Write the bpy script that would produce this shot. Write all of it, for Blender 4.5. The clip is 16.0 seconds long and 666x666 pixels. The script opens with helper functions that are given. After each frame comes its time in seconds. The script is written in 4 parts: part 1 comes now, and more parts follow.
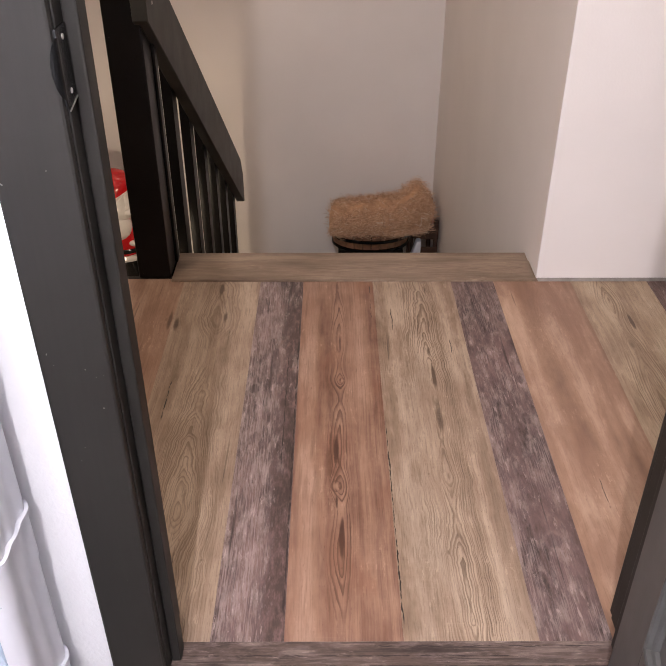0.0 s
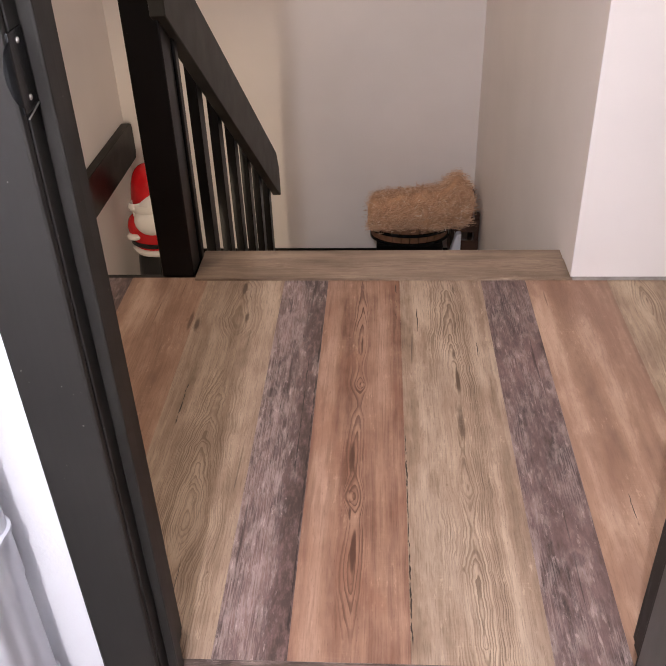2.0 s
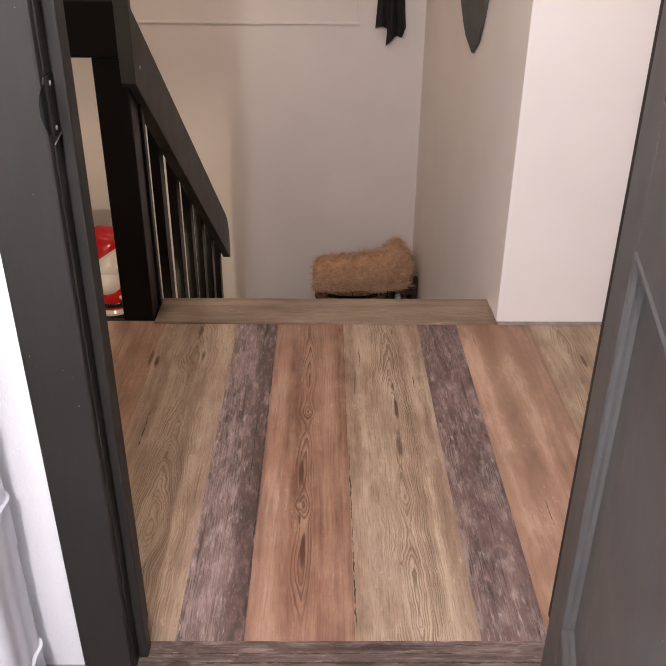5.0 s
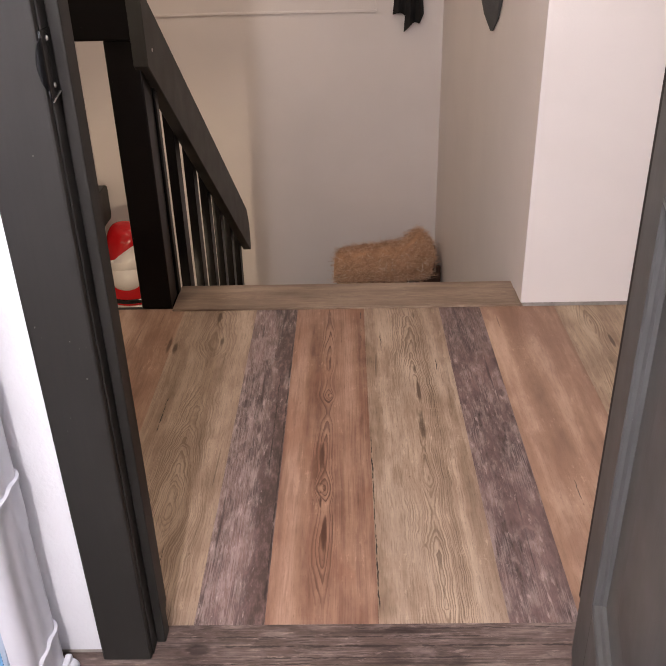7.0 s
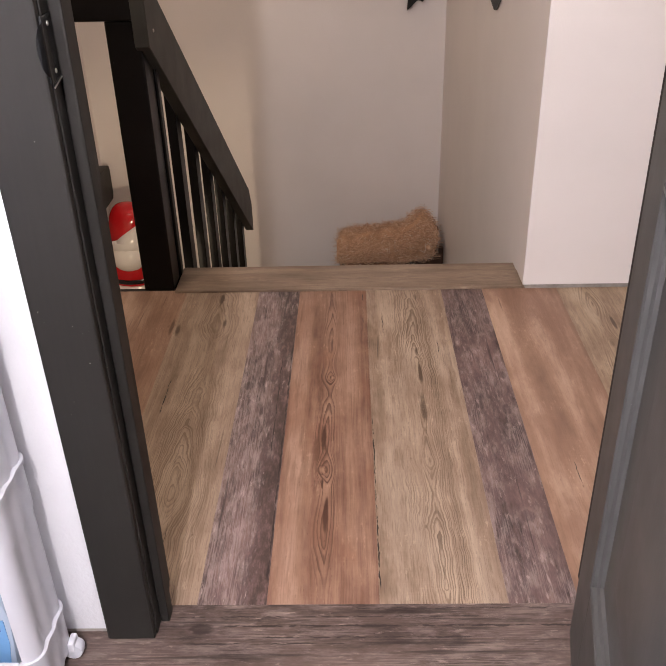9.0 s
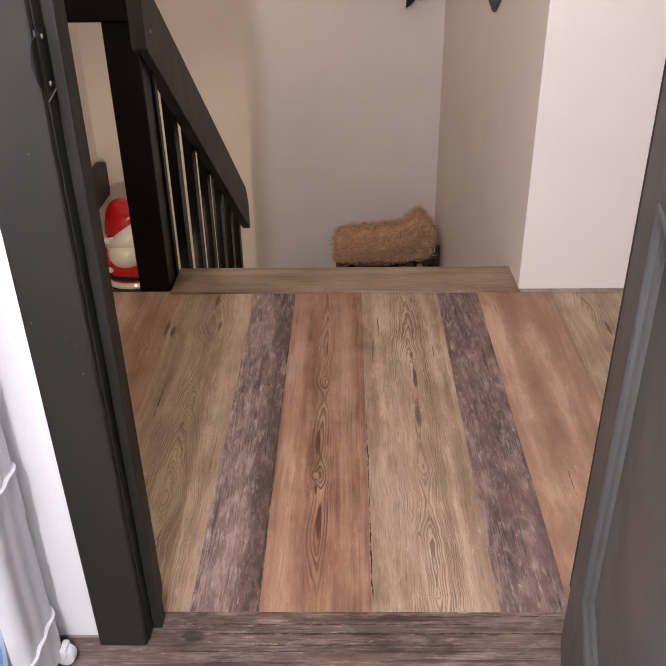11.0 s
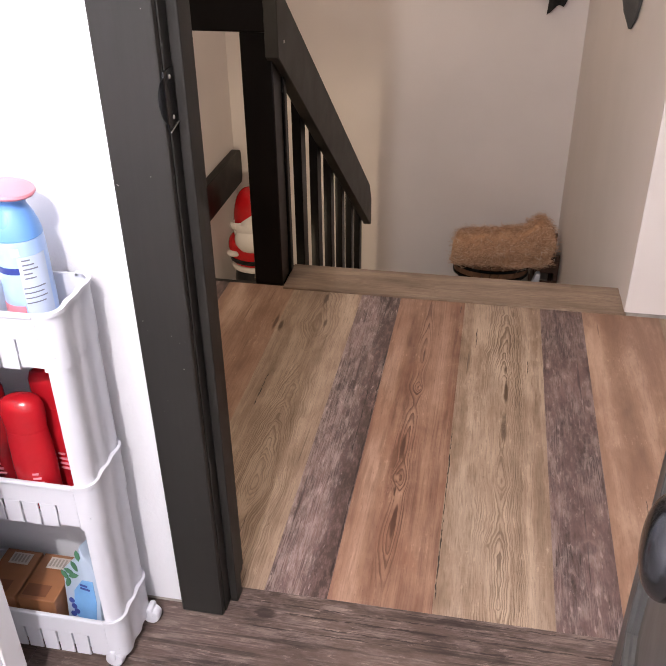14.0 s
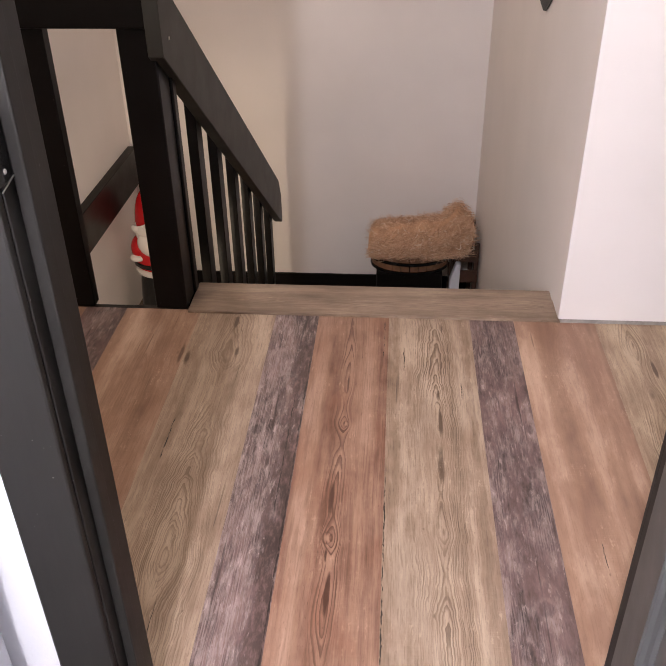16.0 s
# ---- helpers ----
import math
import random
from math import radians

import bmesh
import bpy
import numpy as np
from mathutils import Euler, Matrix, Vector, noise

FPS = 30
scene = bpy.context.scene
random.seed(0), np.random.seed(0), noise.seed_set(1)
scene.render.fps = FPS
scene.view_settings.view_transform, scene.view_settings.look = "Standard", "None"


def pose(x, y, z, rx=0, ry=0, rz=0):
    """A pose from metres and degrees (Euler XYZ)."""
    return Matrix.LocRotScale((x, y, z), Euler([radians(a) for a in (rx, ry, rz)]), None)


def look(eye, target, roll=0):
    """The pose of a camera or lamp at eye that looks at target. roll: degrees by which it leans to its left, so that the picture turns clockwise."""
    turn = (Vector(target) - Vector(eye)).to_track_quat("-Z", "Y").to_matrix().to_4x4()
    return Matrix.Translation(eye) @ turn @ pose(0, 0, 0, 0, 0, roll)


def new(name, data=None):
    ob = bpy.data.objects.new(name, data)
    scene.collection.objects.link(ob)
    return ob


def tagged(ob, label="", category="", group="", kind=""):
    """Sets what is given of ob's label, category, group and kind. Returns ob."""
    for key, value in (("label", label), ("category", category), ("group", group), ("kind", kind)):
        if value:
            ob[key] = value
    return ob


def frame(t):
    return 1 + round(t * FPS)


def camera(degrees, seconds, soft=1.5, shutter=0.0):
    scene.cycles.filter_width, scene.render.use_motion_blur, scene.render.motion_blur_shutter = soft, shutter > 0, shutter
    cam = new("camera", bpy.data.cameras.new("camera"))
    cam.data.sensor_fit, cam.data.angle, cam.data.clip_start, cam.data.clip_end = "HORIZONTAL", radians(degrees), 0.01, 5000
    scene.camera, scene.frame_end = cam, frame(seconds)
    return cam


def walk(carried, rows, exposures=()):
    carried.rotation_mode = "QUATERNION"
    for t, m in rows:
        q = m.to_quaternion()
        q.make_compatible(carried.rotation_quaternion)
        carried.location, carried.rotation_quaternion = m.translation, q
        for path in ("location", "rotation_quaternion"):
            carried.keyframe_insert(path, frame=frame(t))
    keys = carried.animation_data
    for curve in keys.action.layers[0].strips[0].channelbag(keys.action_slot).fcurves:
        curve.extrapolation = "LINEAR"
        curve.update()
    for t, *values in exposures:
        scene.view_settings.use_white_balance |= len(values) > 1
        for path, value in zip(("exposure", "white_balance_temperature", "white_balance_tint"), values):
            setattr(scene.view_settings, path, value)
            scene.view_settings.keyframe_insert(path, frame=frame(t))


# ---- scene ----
cam = camera(43.9, 16.0, soft=1.2)
PATH = [
    (0, (-0.007, 0.025, 1.184), (-0.002, 1.701, 0.093), -0.0),
    (0.5, (-0.003, 0.033, 1.18), (0.004, 1.707, 0.085), -0.0),
    (1, (0.023, 0.053, 1.177), (0.027, 1.723, 0.076), 0.1),
    (1.5, (0.051, 0.079, 1.175), (0.007, 1.745, 0.07), -0.7),
    (2, (0.065, 0.094, 1.176), (-0.053, 1.753, 0.065), -2.1),
    (2.5, (0.066, 0.08, 1.18), (-0.083, 1.737, 0.071), -2.4),
    (3, (0.038, 0.007, 1.191), (-0.089, 1.669, 0.085), -1.7),
    (3.5, (0.023, -0.09, 1.199), (-0.016, 1.583, 0.104), -0.2),
    (4, (0.029, -0.147, 1.205), (0.053, 1.571, 0.182), 1.0),
    (4.2, (0.036, -0.149, 1.22), (0.078, 1.598, 0.246), 1.3),
    (6.5, (0.069, -0.122, 1.133), (0.029, 1.639, 0.187), -1.5),
    (7, (0.071, -0.124, 1.134), (0.03, 1.633, 0.18), -1.5),
    (7.5, (0.072, -0.12, 1.134), (0.027, 1.633, 0.173), -1.5),
    (8, (0.074, -0.124, 1.135), (0.026, 1.621, 0.159), -1.5),
    (8.5, (0.074, -0.126, 1.14), (0.025, 1.611, 0.149), -1.6),
    (10.8, (0.072, -0.116, 1.15), (0.032, 1.612, 0.143), -1.2),
    (11, (0.078, -0.113, 1.165), (0.037, 1.613, 0.155), -1.0),
    (11.5, (0.102, -0.089, 1.195), (0.027, 1.636, 0.187), -0.5),
    (12, (0.138, -0.065, 1.213), (-0.138, 1.636, 0.197), -3.1),
    (12.5, (0.183, -0.061, 1.23), (-0.177, 1.622, 0.211), -3.4),
    (13, (0.174, -0.119, 1.256), (-0.175, 1.561, 0.229), -2.4),
    (13.5, (0.154, -0.197, 1.26), (-0.194, 1.481, 0.229), -1.7),
    (14, (0.143, -0.167, 1.251), (-0.188, 1.514, 0.219), -0.8),
    (14.5, (0.142, 0.018, 1.236), (-0.201, 1.693, 0.199), -0.1),
    (15, (0.095, 0.122, 1.235), (-0.157, 1.806, 0.185), -0.1),
    (15.5, (0.072, 0.134, 1.232), (-0.046, 1.823, 0.168), -0.4),
    (16, (0.117, 0.103, 1.238), (-0.02, 1.782, 0.159), -0.9),
]
walk(cam, [(t, look(eye, target, roll)) for t, eye, target, roll in PATH], ((0, -0.3, 6350, 10), (1, -0.18, 6200, 10), (2.5, -0.18, 6200, 10), (3, -0.16, 6300, 10), (4, -0.26, 6450, 10), (6.5, -0.4, 6500, 11),
                                                               (11, -0.4, 6500, 11), (12, -0.34, 6450, 11), (13, -0.34, 6550, 10), (14.5, -0.34, 6500, 10), (15, -0.3, 6650, 10), (15.5, -0.18, 6250, 10), (16, -0.06, 6150, 10)))

# ---- world and lights ----
world = bpy.data.worlds.new("world")
scene.world = world
world.use_nodes = True
world.node_tree.nodes["Background"].inputs[0].default_value = (0.9, 0.95, 1.0, 1)
world.node_tree.nodes["Background"].inputs[1].default_value = 0.02


def area_lamp(name, place, target, sx, sy, power, colour):
    data = bpy.data.lights.new(name, "AREA")
    data.shape, data.size, data.size_y = "RECTANGLE", sx, sy
    data.energy, data.color = power, colour
    ob = new(name, data)
    ob.matrix_world = look(place, target)
    return ob


# light bar over the vanity mirror
area_lamp("vanity_light", (-0.95, -1.62, 2.0), (-0.4, 0.8, 0.5), 0.4, 0.12, 27, (0.95, 0.94, 1.0))
# bare bulb under the bathroom ceiling
bulb = bpy.data.lights.new("bathroom_bulb", "POINT")
bulb.energy, bulb.color, bulb.shadow_soft_size = 222, (1.0, 0.945, 0.95), 0.03
new("bathroom_bulb", bulb).location = (-0.181, -0.75, 2.2)
# hall ceiling light over the landing
area_lamp("hall_light", (0.85, 1.4, 2.36), (0.85, 1.4, 0.0), 0.16, 0.16, 8.5, (1.0, 0.83, 0.66))
# added fill lamp above the stairs, aimed at the stairwell's far left corner
area_lamp("stair_light", (-0.5, 3.6, 2.1), (-1.4, 4.4, -0.3), 0.2, 0.2, 11, (1.0, 0.8, 0.6))
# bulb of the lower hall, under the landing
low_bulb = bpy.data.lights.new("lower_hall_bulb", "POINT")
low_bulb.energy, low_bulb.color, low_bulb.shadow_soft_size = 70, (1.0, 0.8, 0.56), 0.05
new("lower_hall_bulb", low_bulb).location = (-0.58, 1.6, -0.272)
# added fill lamp by the railing end, brightens the upper left wall
area_lamp("hall_light", (-1.0, 1.55, 2.36), (-1.0, 1.55, 0.0), 0.16, 0.16, 16, (1.0, 0.8, 0.6))


# ---- materials ----
class Mat:
    """A node material in the making: small helpers for chains of nodes."""

    def __init__(self, name, rough=0.5, metal=0.0, spec=0.5):
        self.m = bpy.data.materials.new(name)
        self.m.use_nodes = True
        self.t = self.m.node_tree
        self.b = self.t.nodes["Principled BSDF"]
        self.b.inputs["Roughness"].default_value = rough
        self.b.inputs["Metallic"].default_value = metal
        self.b.inputs["Specular IOR Level"].default_value = spec

    def node(self, kind, **inputs):
        n = self.t.nodes.new(kind)
        for k, v in inputs.items():
            self.put(n.inputs[k], v)
        return n

    def put(self, socket, v):
        if isinstance(v, bpy.types.NodeSocket):
            self.t.links.new(v, socket)
        else:
            socket.default_value = v

    def math(self, op, a, b=0.0, c=0.0, clamp=False):
        n = self.t.nodes.new("ShaderNodeMath")
        n.operation, n.use_clamp = op, clamp
        for s, v in zip(n.inputs, (a, b, c)):
            self.put(s, v)
        return n.outputs[0]

    def place(self, scale=(1, 1, 1), shift=(0, 0, 0), spread=0.0):
        """Object coordinates, scaled; spread moves each object to another part of the pattern."""
        c = self.node("ShaderNodeTexCoord").outputs["Object"]
        if spread:
            r = self.node("ShaderNodeObjectInfo").outputs["Random"]
            k = self.node("ShaderNodeCombineXYZ")
            self.put(k.inputs[0], self.math("MULTIPLY", r, spread))
            self.put(k.inputs[1], self.math("MULTIPLY", r, spread * 1.7))
            add = self.t.nodes.new("ShaderNodeVectorMath")
            self.put(add.inputs[0], c), self.put(add.inputs[1], k.outputs[0])
            c = add.outputs[0]
        mp = self.t.nodes.new("ShaderNodeMapping")
        self.put(mp.inputs[0], c)
        mp.inputs["Location"].default_value = shift
        mp.inputs["Scale"].default_value = scale
        return mp.outputs[0]

    def noise(self, vec, scale, detail=4.0, rough=0.55, distort=0.0):
        n = self.node("ShaderNodeTexNoise", Vector=vec, Scale=scale, Detail=detail, Roughness=rough, Distortion=distort)
        return n.outputs[0]

    def ramp(self, fac, stops, mode="LINEAR"):
        n = self.t.nodes.new("ShaderNodeValToRGB")
        n.color_ramp.interpolation = mode
        e = n.color_ramp.elements
        while len(e) < len(stops):
            e.new(0.5)
        for el, (p, c) in zip(e, stops):
            el.position = p
            el.color = (*c, 1) if len(c) == 3 else c
        self.put(n.inputs[0], fac)
        return n.outputs[0]

    def band(self, fac, lo, hi):
        n = self.node("ShaderNodeMapRange", Value=fac)
        n.interpolation_type = "SMOOTHSTEP"
        n.inputs["From Min"].default_value, n.inputs["From Max"].default_value = lo, hi
        return n.outputs[0]

    def mix(self, fac, a, b, mode="MIX"):
        n = self.t.nodes.new("ShaderNodeMix")
        n.data_type, n.blend_type = "RGBA", mode
        self.put(n.inputs[0], fac)
        for s, v in ((n.inputs[6], a), (n.inputs[7], b)):
            self.put(s, (*v, 1) if isinstance(v, tuple) and len(v) == 3 else v)
        return n.outputs[2]

    def bump(self, height, strength, distance=0.002):
        n = self.node("ShaderNodeBump", Height=height, Strength=strength, Distance=distance)
        self.put(self.b.inputs["Normal"], n.outputs[0])

    def done(self, colour, rough=None):
        self.put(self.b.inputs["Base Color"], (*colour, 1) if isinstance(colour, tuple) and len(colour) == 3 else colour)
        if rough is not None:
            self.put(self.b.inputs["Roughness"], rough)
        return self.m


def plain(name, colour, rough=0.5, metal=0.0, vary=0.08, scale=30.0, bump=0.0):
    """A plain surface with slight mottling at two scales."""
    m = Mat(name, rough, metal)
    p = m.place()
    f = m.noise(p, scale, 3)
    g = m.noise(p, scale * 0.12, 2)
    f = m.math("MULTIPLY_ADD", g, 0.6, m.math("MULTIPLY", f, 0.4))
    lo = tuple(c * (1 - vary) for c in colour)
    hi = tuple(min(1.0, c * (1 + vary)) for c in colour)
    if bump:
        m.bump(m.noise(p, scale * 4, 3), bump)
    return m.done(m.ramp(f, [(0.3, lo), (0.7, hi)]), m.math("MULTIPLY_ADD", g, 0.15, rough - 0.07))


def wall_paint(name, colour, relief=0.22):
    """Rolled wall paint: orange-peel relief, faint scuffs."""
    m = Mat(name, 0.6, spec=0.35)
    p = m.place()
    peel = m.noise(p, 160, 3, 0.5)
    soft = m.noise(p, 2.2, 3)
    lo = tuple(c * 0.95 for c in colour)
    m.bump(m.math("MULTIPLY_ADD", m.noise(p, 60, 2), 0.6, peel), relief, 0.0015)
    return m.done(m.ramp(soft, [(0.35, lo), (0.65, colour)]))


def dark_paint(name, colour, rough=0.42, spec=0.28):
    """Brushed trim paint with fine strokes, chips and small dust specks."""
    m = Mat(name, rough, spec=spec)
    p = m.place()
    fine = m.noise(p, 420, 2, 0.6)
    wide = m.noise(p, 9, 3)
    stroke = m.noise(m.place((60, 60, 3)), 3, 3)
    speck = m.band(m.noise(p, 140, 1, 0.4), 0.8, 0.84)
    col = m.ramp(m.math("MULTIPLY_ADD", wide, 0.6, m.math("MULTIPLY", stroke, 0.4)),
                 [(0.3, tuple(c * 0.85 for c in colour)), (0.7, tuple(c * 1.15 for c in colour))])
    col = m.mix(m.math("MULTIPLY", speck, 0.35), col, (0.45, 0.43, 0.4))
    m.bump(m.math("MULTIPLY_ADD", stroke, 0.7, m.math("MULTIPLY", fine, 0.3)), 0.12, 0.001)
    return m.done(col, m.math("MULTIPLY_ADD", wide, 0.25, rough - 0.12))


def swell(m, y, at, up, down, amp):
    """A soft bump along the grain, with one spread towards +y and another towards -y."""
    d = m.math("SUBTRACT", y, at)
    d = m.math("ADD", m.math("DIVIDE", m.math("MAXIMUM", d, 0.0), up), m.math("DIVIDE", m.math("MINIMUM", d, 0.0), down))
    return m.math("MULTIPLY", m.math("POWER", 2.718, m.math("MULTIPLY", m.math("MULTIPLY", d, d), -1.0)), amp)


def spot(m, x, y, cx, cy, rx, ry):
    """Squared distance from a place, in units of the radii."""
    dx = m.math("DIVIDE", m.math("SUBTRACT", x, cx), rx)
    dy = m.math("DIVIDE", m.math("SUBTRACT", y, cy), ry)
    return m.math("ADD", m.math("MULTIPLY", dx, dx), m.math("MULTIPLY", dy, dy))


def crack_mask(m, x, y, cracks):
    """Thin broken splits along the grain: rows of x, first y, last y, width."""
    wave = m.noise(m.node("ShaderNodeCombineXYZ", Y=y).outputs[0], 26.0, 3, 0.6)
    total = None
    for cx, y0, y1, w in cracks:
        off = m.math("ABSOLUTE", m.math("SUBTRACT", m.math("SUBTRACT", x, cx), m.math("MULTIPLY", m.math("SUBTRACT", wave, 0.5), 0.008)))
        width = m.math("MULTIPLY", m.band(m.noise(m.node("ShaderNodeCombineXYZ", X=cx * 9.0, Y=y).outputs[0], 20.0, 3, 0.7), 0.36, 0.62), w)
        hit = m.math("SUBTRACT", 1.0, m.band(m.math("SUBTRACT", off, width), -0.0004, 0.0004))
        hit = m.math("MULTIPLY", hit, m.math("MULTIPLY", m.band(y, y0, y0 + 0.02), m.math("SUBTRACT", 1.0, m.band(y, y1 - 0.02, y1))))
        total = hit if total is None else m.math("MAXIMUM", total, hit)
    return total


def wood(name, pale, mid, dark, ring, centre, swells=(), knots=(), cores=(), cracks=(), axis="y", base=-0.01, rings=150.0, meander=0.02,
         wobble=0.004, fine=0.35, contrast=0.6, streak=0.25, loose=0.0, reach=0.05, spread=0.0,
         skew=0.12, halo=0.035, knot_tone=None, cloud=None, cloud_mix=0.5, straight=0.0):
    """Printed wood grain along one axis. Rings run beside a heart line at centre, step aside at the swells and close into pointed
    loops between them; knots bend them; cores are dark hearts of loops; cracks are splits; pores and tone bands lie over it all.
    skew makes the two sides unequal, halo is how far the bold rings reach, cloud a second tone in soft patches."""
    m = Mat(name, 0.5, spec=0.4)
    c = m.place(spread=spread)
    sep = m.node("ShaderNodeSeparateXYZ", Vector=c)
    x, y = (sep.outputs[0], sep.outputs[1]) if axis == "y" else (sep.outputs[1], sep.outputs[0])
    along = m.node("ShaderNodeCombineXYZ", X=m.math("MULTIPLY", x, 0.35), Y=y)
    long = m.node("ShaderNodeCombineXYZ", X=x, Y=m.math("MULTIPLY", y, 0.2))
    vlong = m.node("ShaderNodeCombineXYZ", X=x, Y=m.math("MULTIPLY", y, 0.03))
    heart = m.math("MULTIPLY_ADD", m.math("SUBTRACT", m.noise(along.outputs[0], 4.0, 1, 0.4), 0.5), meander, centre)
    u = m.math("SUBTRACT", x, heart)
    f = m.math("SUBTRACT", m.math("SQRT", m.math("MULTIPLY_ADD", u, u, 0.000006)), base)
    f = m.math("MULTIPLY_ADD", u, skew, f)
    fade = m.math("POWER", 2.718, m.math("MULTIPLY", m.math("MULTIPLY", u, u), -1.0 / reach ** 2))
    for row in swells:
        f = m.math("SUBTRACT", f, m.math("MULTIPLY", swell(m, y, *row), fade))
    if loose:
        f = m.math("MULTIPLY_ADD", m.math("SUBTRACT", m.noise(along.outputs[0], 2.4, 2, 0.5), 0.5), loose, f)
    f = m.math("MULTIPLY_ADD", m.math("SUBTRACT", m.noise(long.outputs[0], 26.0, 3, 0.55), 0.5), wobble * 2, f)
    f = m.math("MULTIPLY_ADD", m.math("SUBTRACT", m.noise(along.outputs[0], 20.0, 2, 0.5), 0.5), wobble * 1.4, f)
    eye = None
    for kx, ky, rx, ry in knots:
        d2 = spot(m, x, y, kx, ky, rx, ry)
        f = m.math("MULTIPLY_ADD", m.math("POWER", 2.718, m.math("MULTIPLY", d2, -0.5)), (-0.9 if knot_tone else -1.6) * rx, f)
        e = m.math("POWER", 2.718, m.math("MULTIPLY", d2, -4.0))
        eye = e if eye is None else m.math("MAXIMUM", eye, e)
    uneven = m.noise(m.node("ShaderNodeCombineXYZ", X=f, Y=m.math("MULTIPLY", y, 0.05)).outputs[0], rings * 0.45, 2, 0.6)
    phase = m.math("FRACT", m.math("MULTIPLY_ADD", m.math("SUBTRACT", uneven, 0.5), 3.0, m.math("MULTIPLY", f, rings)))
    line = m.math("MULTIPLY", m.band(phase, 0.3, 0.88), m.math("SUBTRACT", 1.0, m.band(phase, 0.88, 1.0)))
    thick = m.noise(long.outputs[0], 12.0, 3)
    near = m.math("SUBTRACT", 1.0, m.band(f, 0.004, halo))
    line = m.math("MULTIPLY", line, m.math("MULTIPLY", m.math("MULTIPLY_ADD", near, 1.0 - fine, fine), m.band(thick, 0.3, 0.58)))
    growth = m.noise(m.node("ShaderNodeCombineXYZ", X=f).outputs[0], rings * 0.25, 2, 0.6)
    if straight:
        lines = m.noise(m.node("ShaderNodeCombineXYZ", X=m.math("MULTIPLY_ADD", f, 0.35, m.math("MULTIPLY", x, 0.65)), Y=m.math("MULTIPLY", y, 0.02)).outputs[0], 260.0, 1, 0.4)
        line = m.math("MAXIMUM", line, m.math("MULTIPLY", m.band(lines, 0.5, 0.66), straight))
    pores = m.band(m.noise(vlong.outputs[0], 420.0, 4, 0.75), 0.48, 0.66)
    tone = m.noise(vlong.outputs[0], 14.0, 3, 0.5)
    blotch = m.noise(long.outputs[0], 8.0, 5, 0.65)
    patch = m.noise(m.node("ShaderNodeCombineXYZ", X=x, Y=m.math("MULTIPLY", y, 0.4)).outputs[0], 13.0, 5, 0.65)
    mixed = m.math("MULTIPLY_ADD", growth, 0.22, m.math("MULTIPLY_ADD", tone, 0.3, m.math("MULTIPLY_ADD", patch, 0.2, m.math("MULTIPLY", blotch, 0.28))))
    col = m.ramp(mixed, [(0.42, dark), (0.5, mid), (0.575, pale)])
    if cloud:
        soft = m.noise(m.node("ShaderNodeCombineXYZ", X=x, Y=m.math("MULTIPLY", y, 0.3)).outputs[0], 9.0, 5, 0.6, 0.4)
        col = m.mix(m.math("MULTIPLY", m.band(soft, 0.46, 0.64), cloud_mix), col, cloud)
    col = m.mix(m.math("MULTIPLY", line, contrast), col, ring)
    col = m.mix(m.math("MULTIPLY", pores, streak), col, tuple(v * 0.7 for v in ring))
    if eye is not None:
        col = m.mix(m.math("MULTIPLY", m.band(eye, 0.15, 0.9), 0.5), col, knot_tone or ring)
        if knot_tone:
            edge = m.math("MULTIPLY", m.band(eye, 0.02, 0.08), m.math("SUBTRACT", 1.0, m.band(eye, 0.1, 0.24)))
            col = m.mix(m.math("MULTIPLY", edge, 0.5), col, ring)
    for cx, cy, rx, ry in cores:
        hit = m.math("SUBTRACT", 1.0, m.band(m.math("MULTIPLY_ADD", m.math("SUBTRACT", patch, 0.5), 3.0, spot(m, x, y, cx, cy, rx, ry)), 0.1, 1.3))
        col = m.mix(m.math("MULTIPLY", hit, 0.9), col, tuple(v * 0.75 for v in ring))
    split = m.band(m.noise(vlong.outputs[0], 60.0, 2, 0.5), 0.72, 0.75)
    col = m.mix(m.math("MULTIPLY", split, 0.5), col, tuple(v * 0.5 for v in ring))
    if cracks:
        col = m.mix(crack_mask(m, x, y, cracks), col, (0.018, 0.011, 0.008))
    # small dark pits and dashes along the grain
    pits = m.math("MULTIPLY", m.band(m.noise(long.outputs[0], 210.0, 3, 0.7), 0.61, 0.68), m.band(blotch, 0.36, 0.56))
    col = m.mix(m.math("MULTIPLY", pits, 0.35), col, ring)
    # rubbed pale grain dust
    rub = m.math("MULTIPLY", m.band(m.noise(long.outputs[0], 130.0, 3, 0.7), 0.56, 0.68), m.band(patch, 0.45, 0.62))
    col = m.mix(m.math("MULTIPLY", rub, 0.35), col, tuple(min(1.0, v * 1.35) for v in pale))
    # faint marks of the saw across the grain
    saw = m.noise(m.node("ShaderNodeCombineXYZ", X=m.math("MULTIPLY", x, 0.06), Y=y).outputs[0], 330.0, 2, 0.5)
    col = m.mix(m.math("MULTIPLY", m.math("MULTIPLY", m.band(saw, 0.5, 0.68), m.band(patch, 0.42, 0.62)), 0.06), col, tuple(min(1.0, v * 1.3) for v in pale))
    m.bump(m.math("MULTIPLY_ADD", pores, -0.6, m.math("MULTIPLY", line, -0.4)), 0.25, 0.0008)
    return m.done(col, m.math("MULTIPLY_ADD", blotch, 0.25, 0.33))


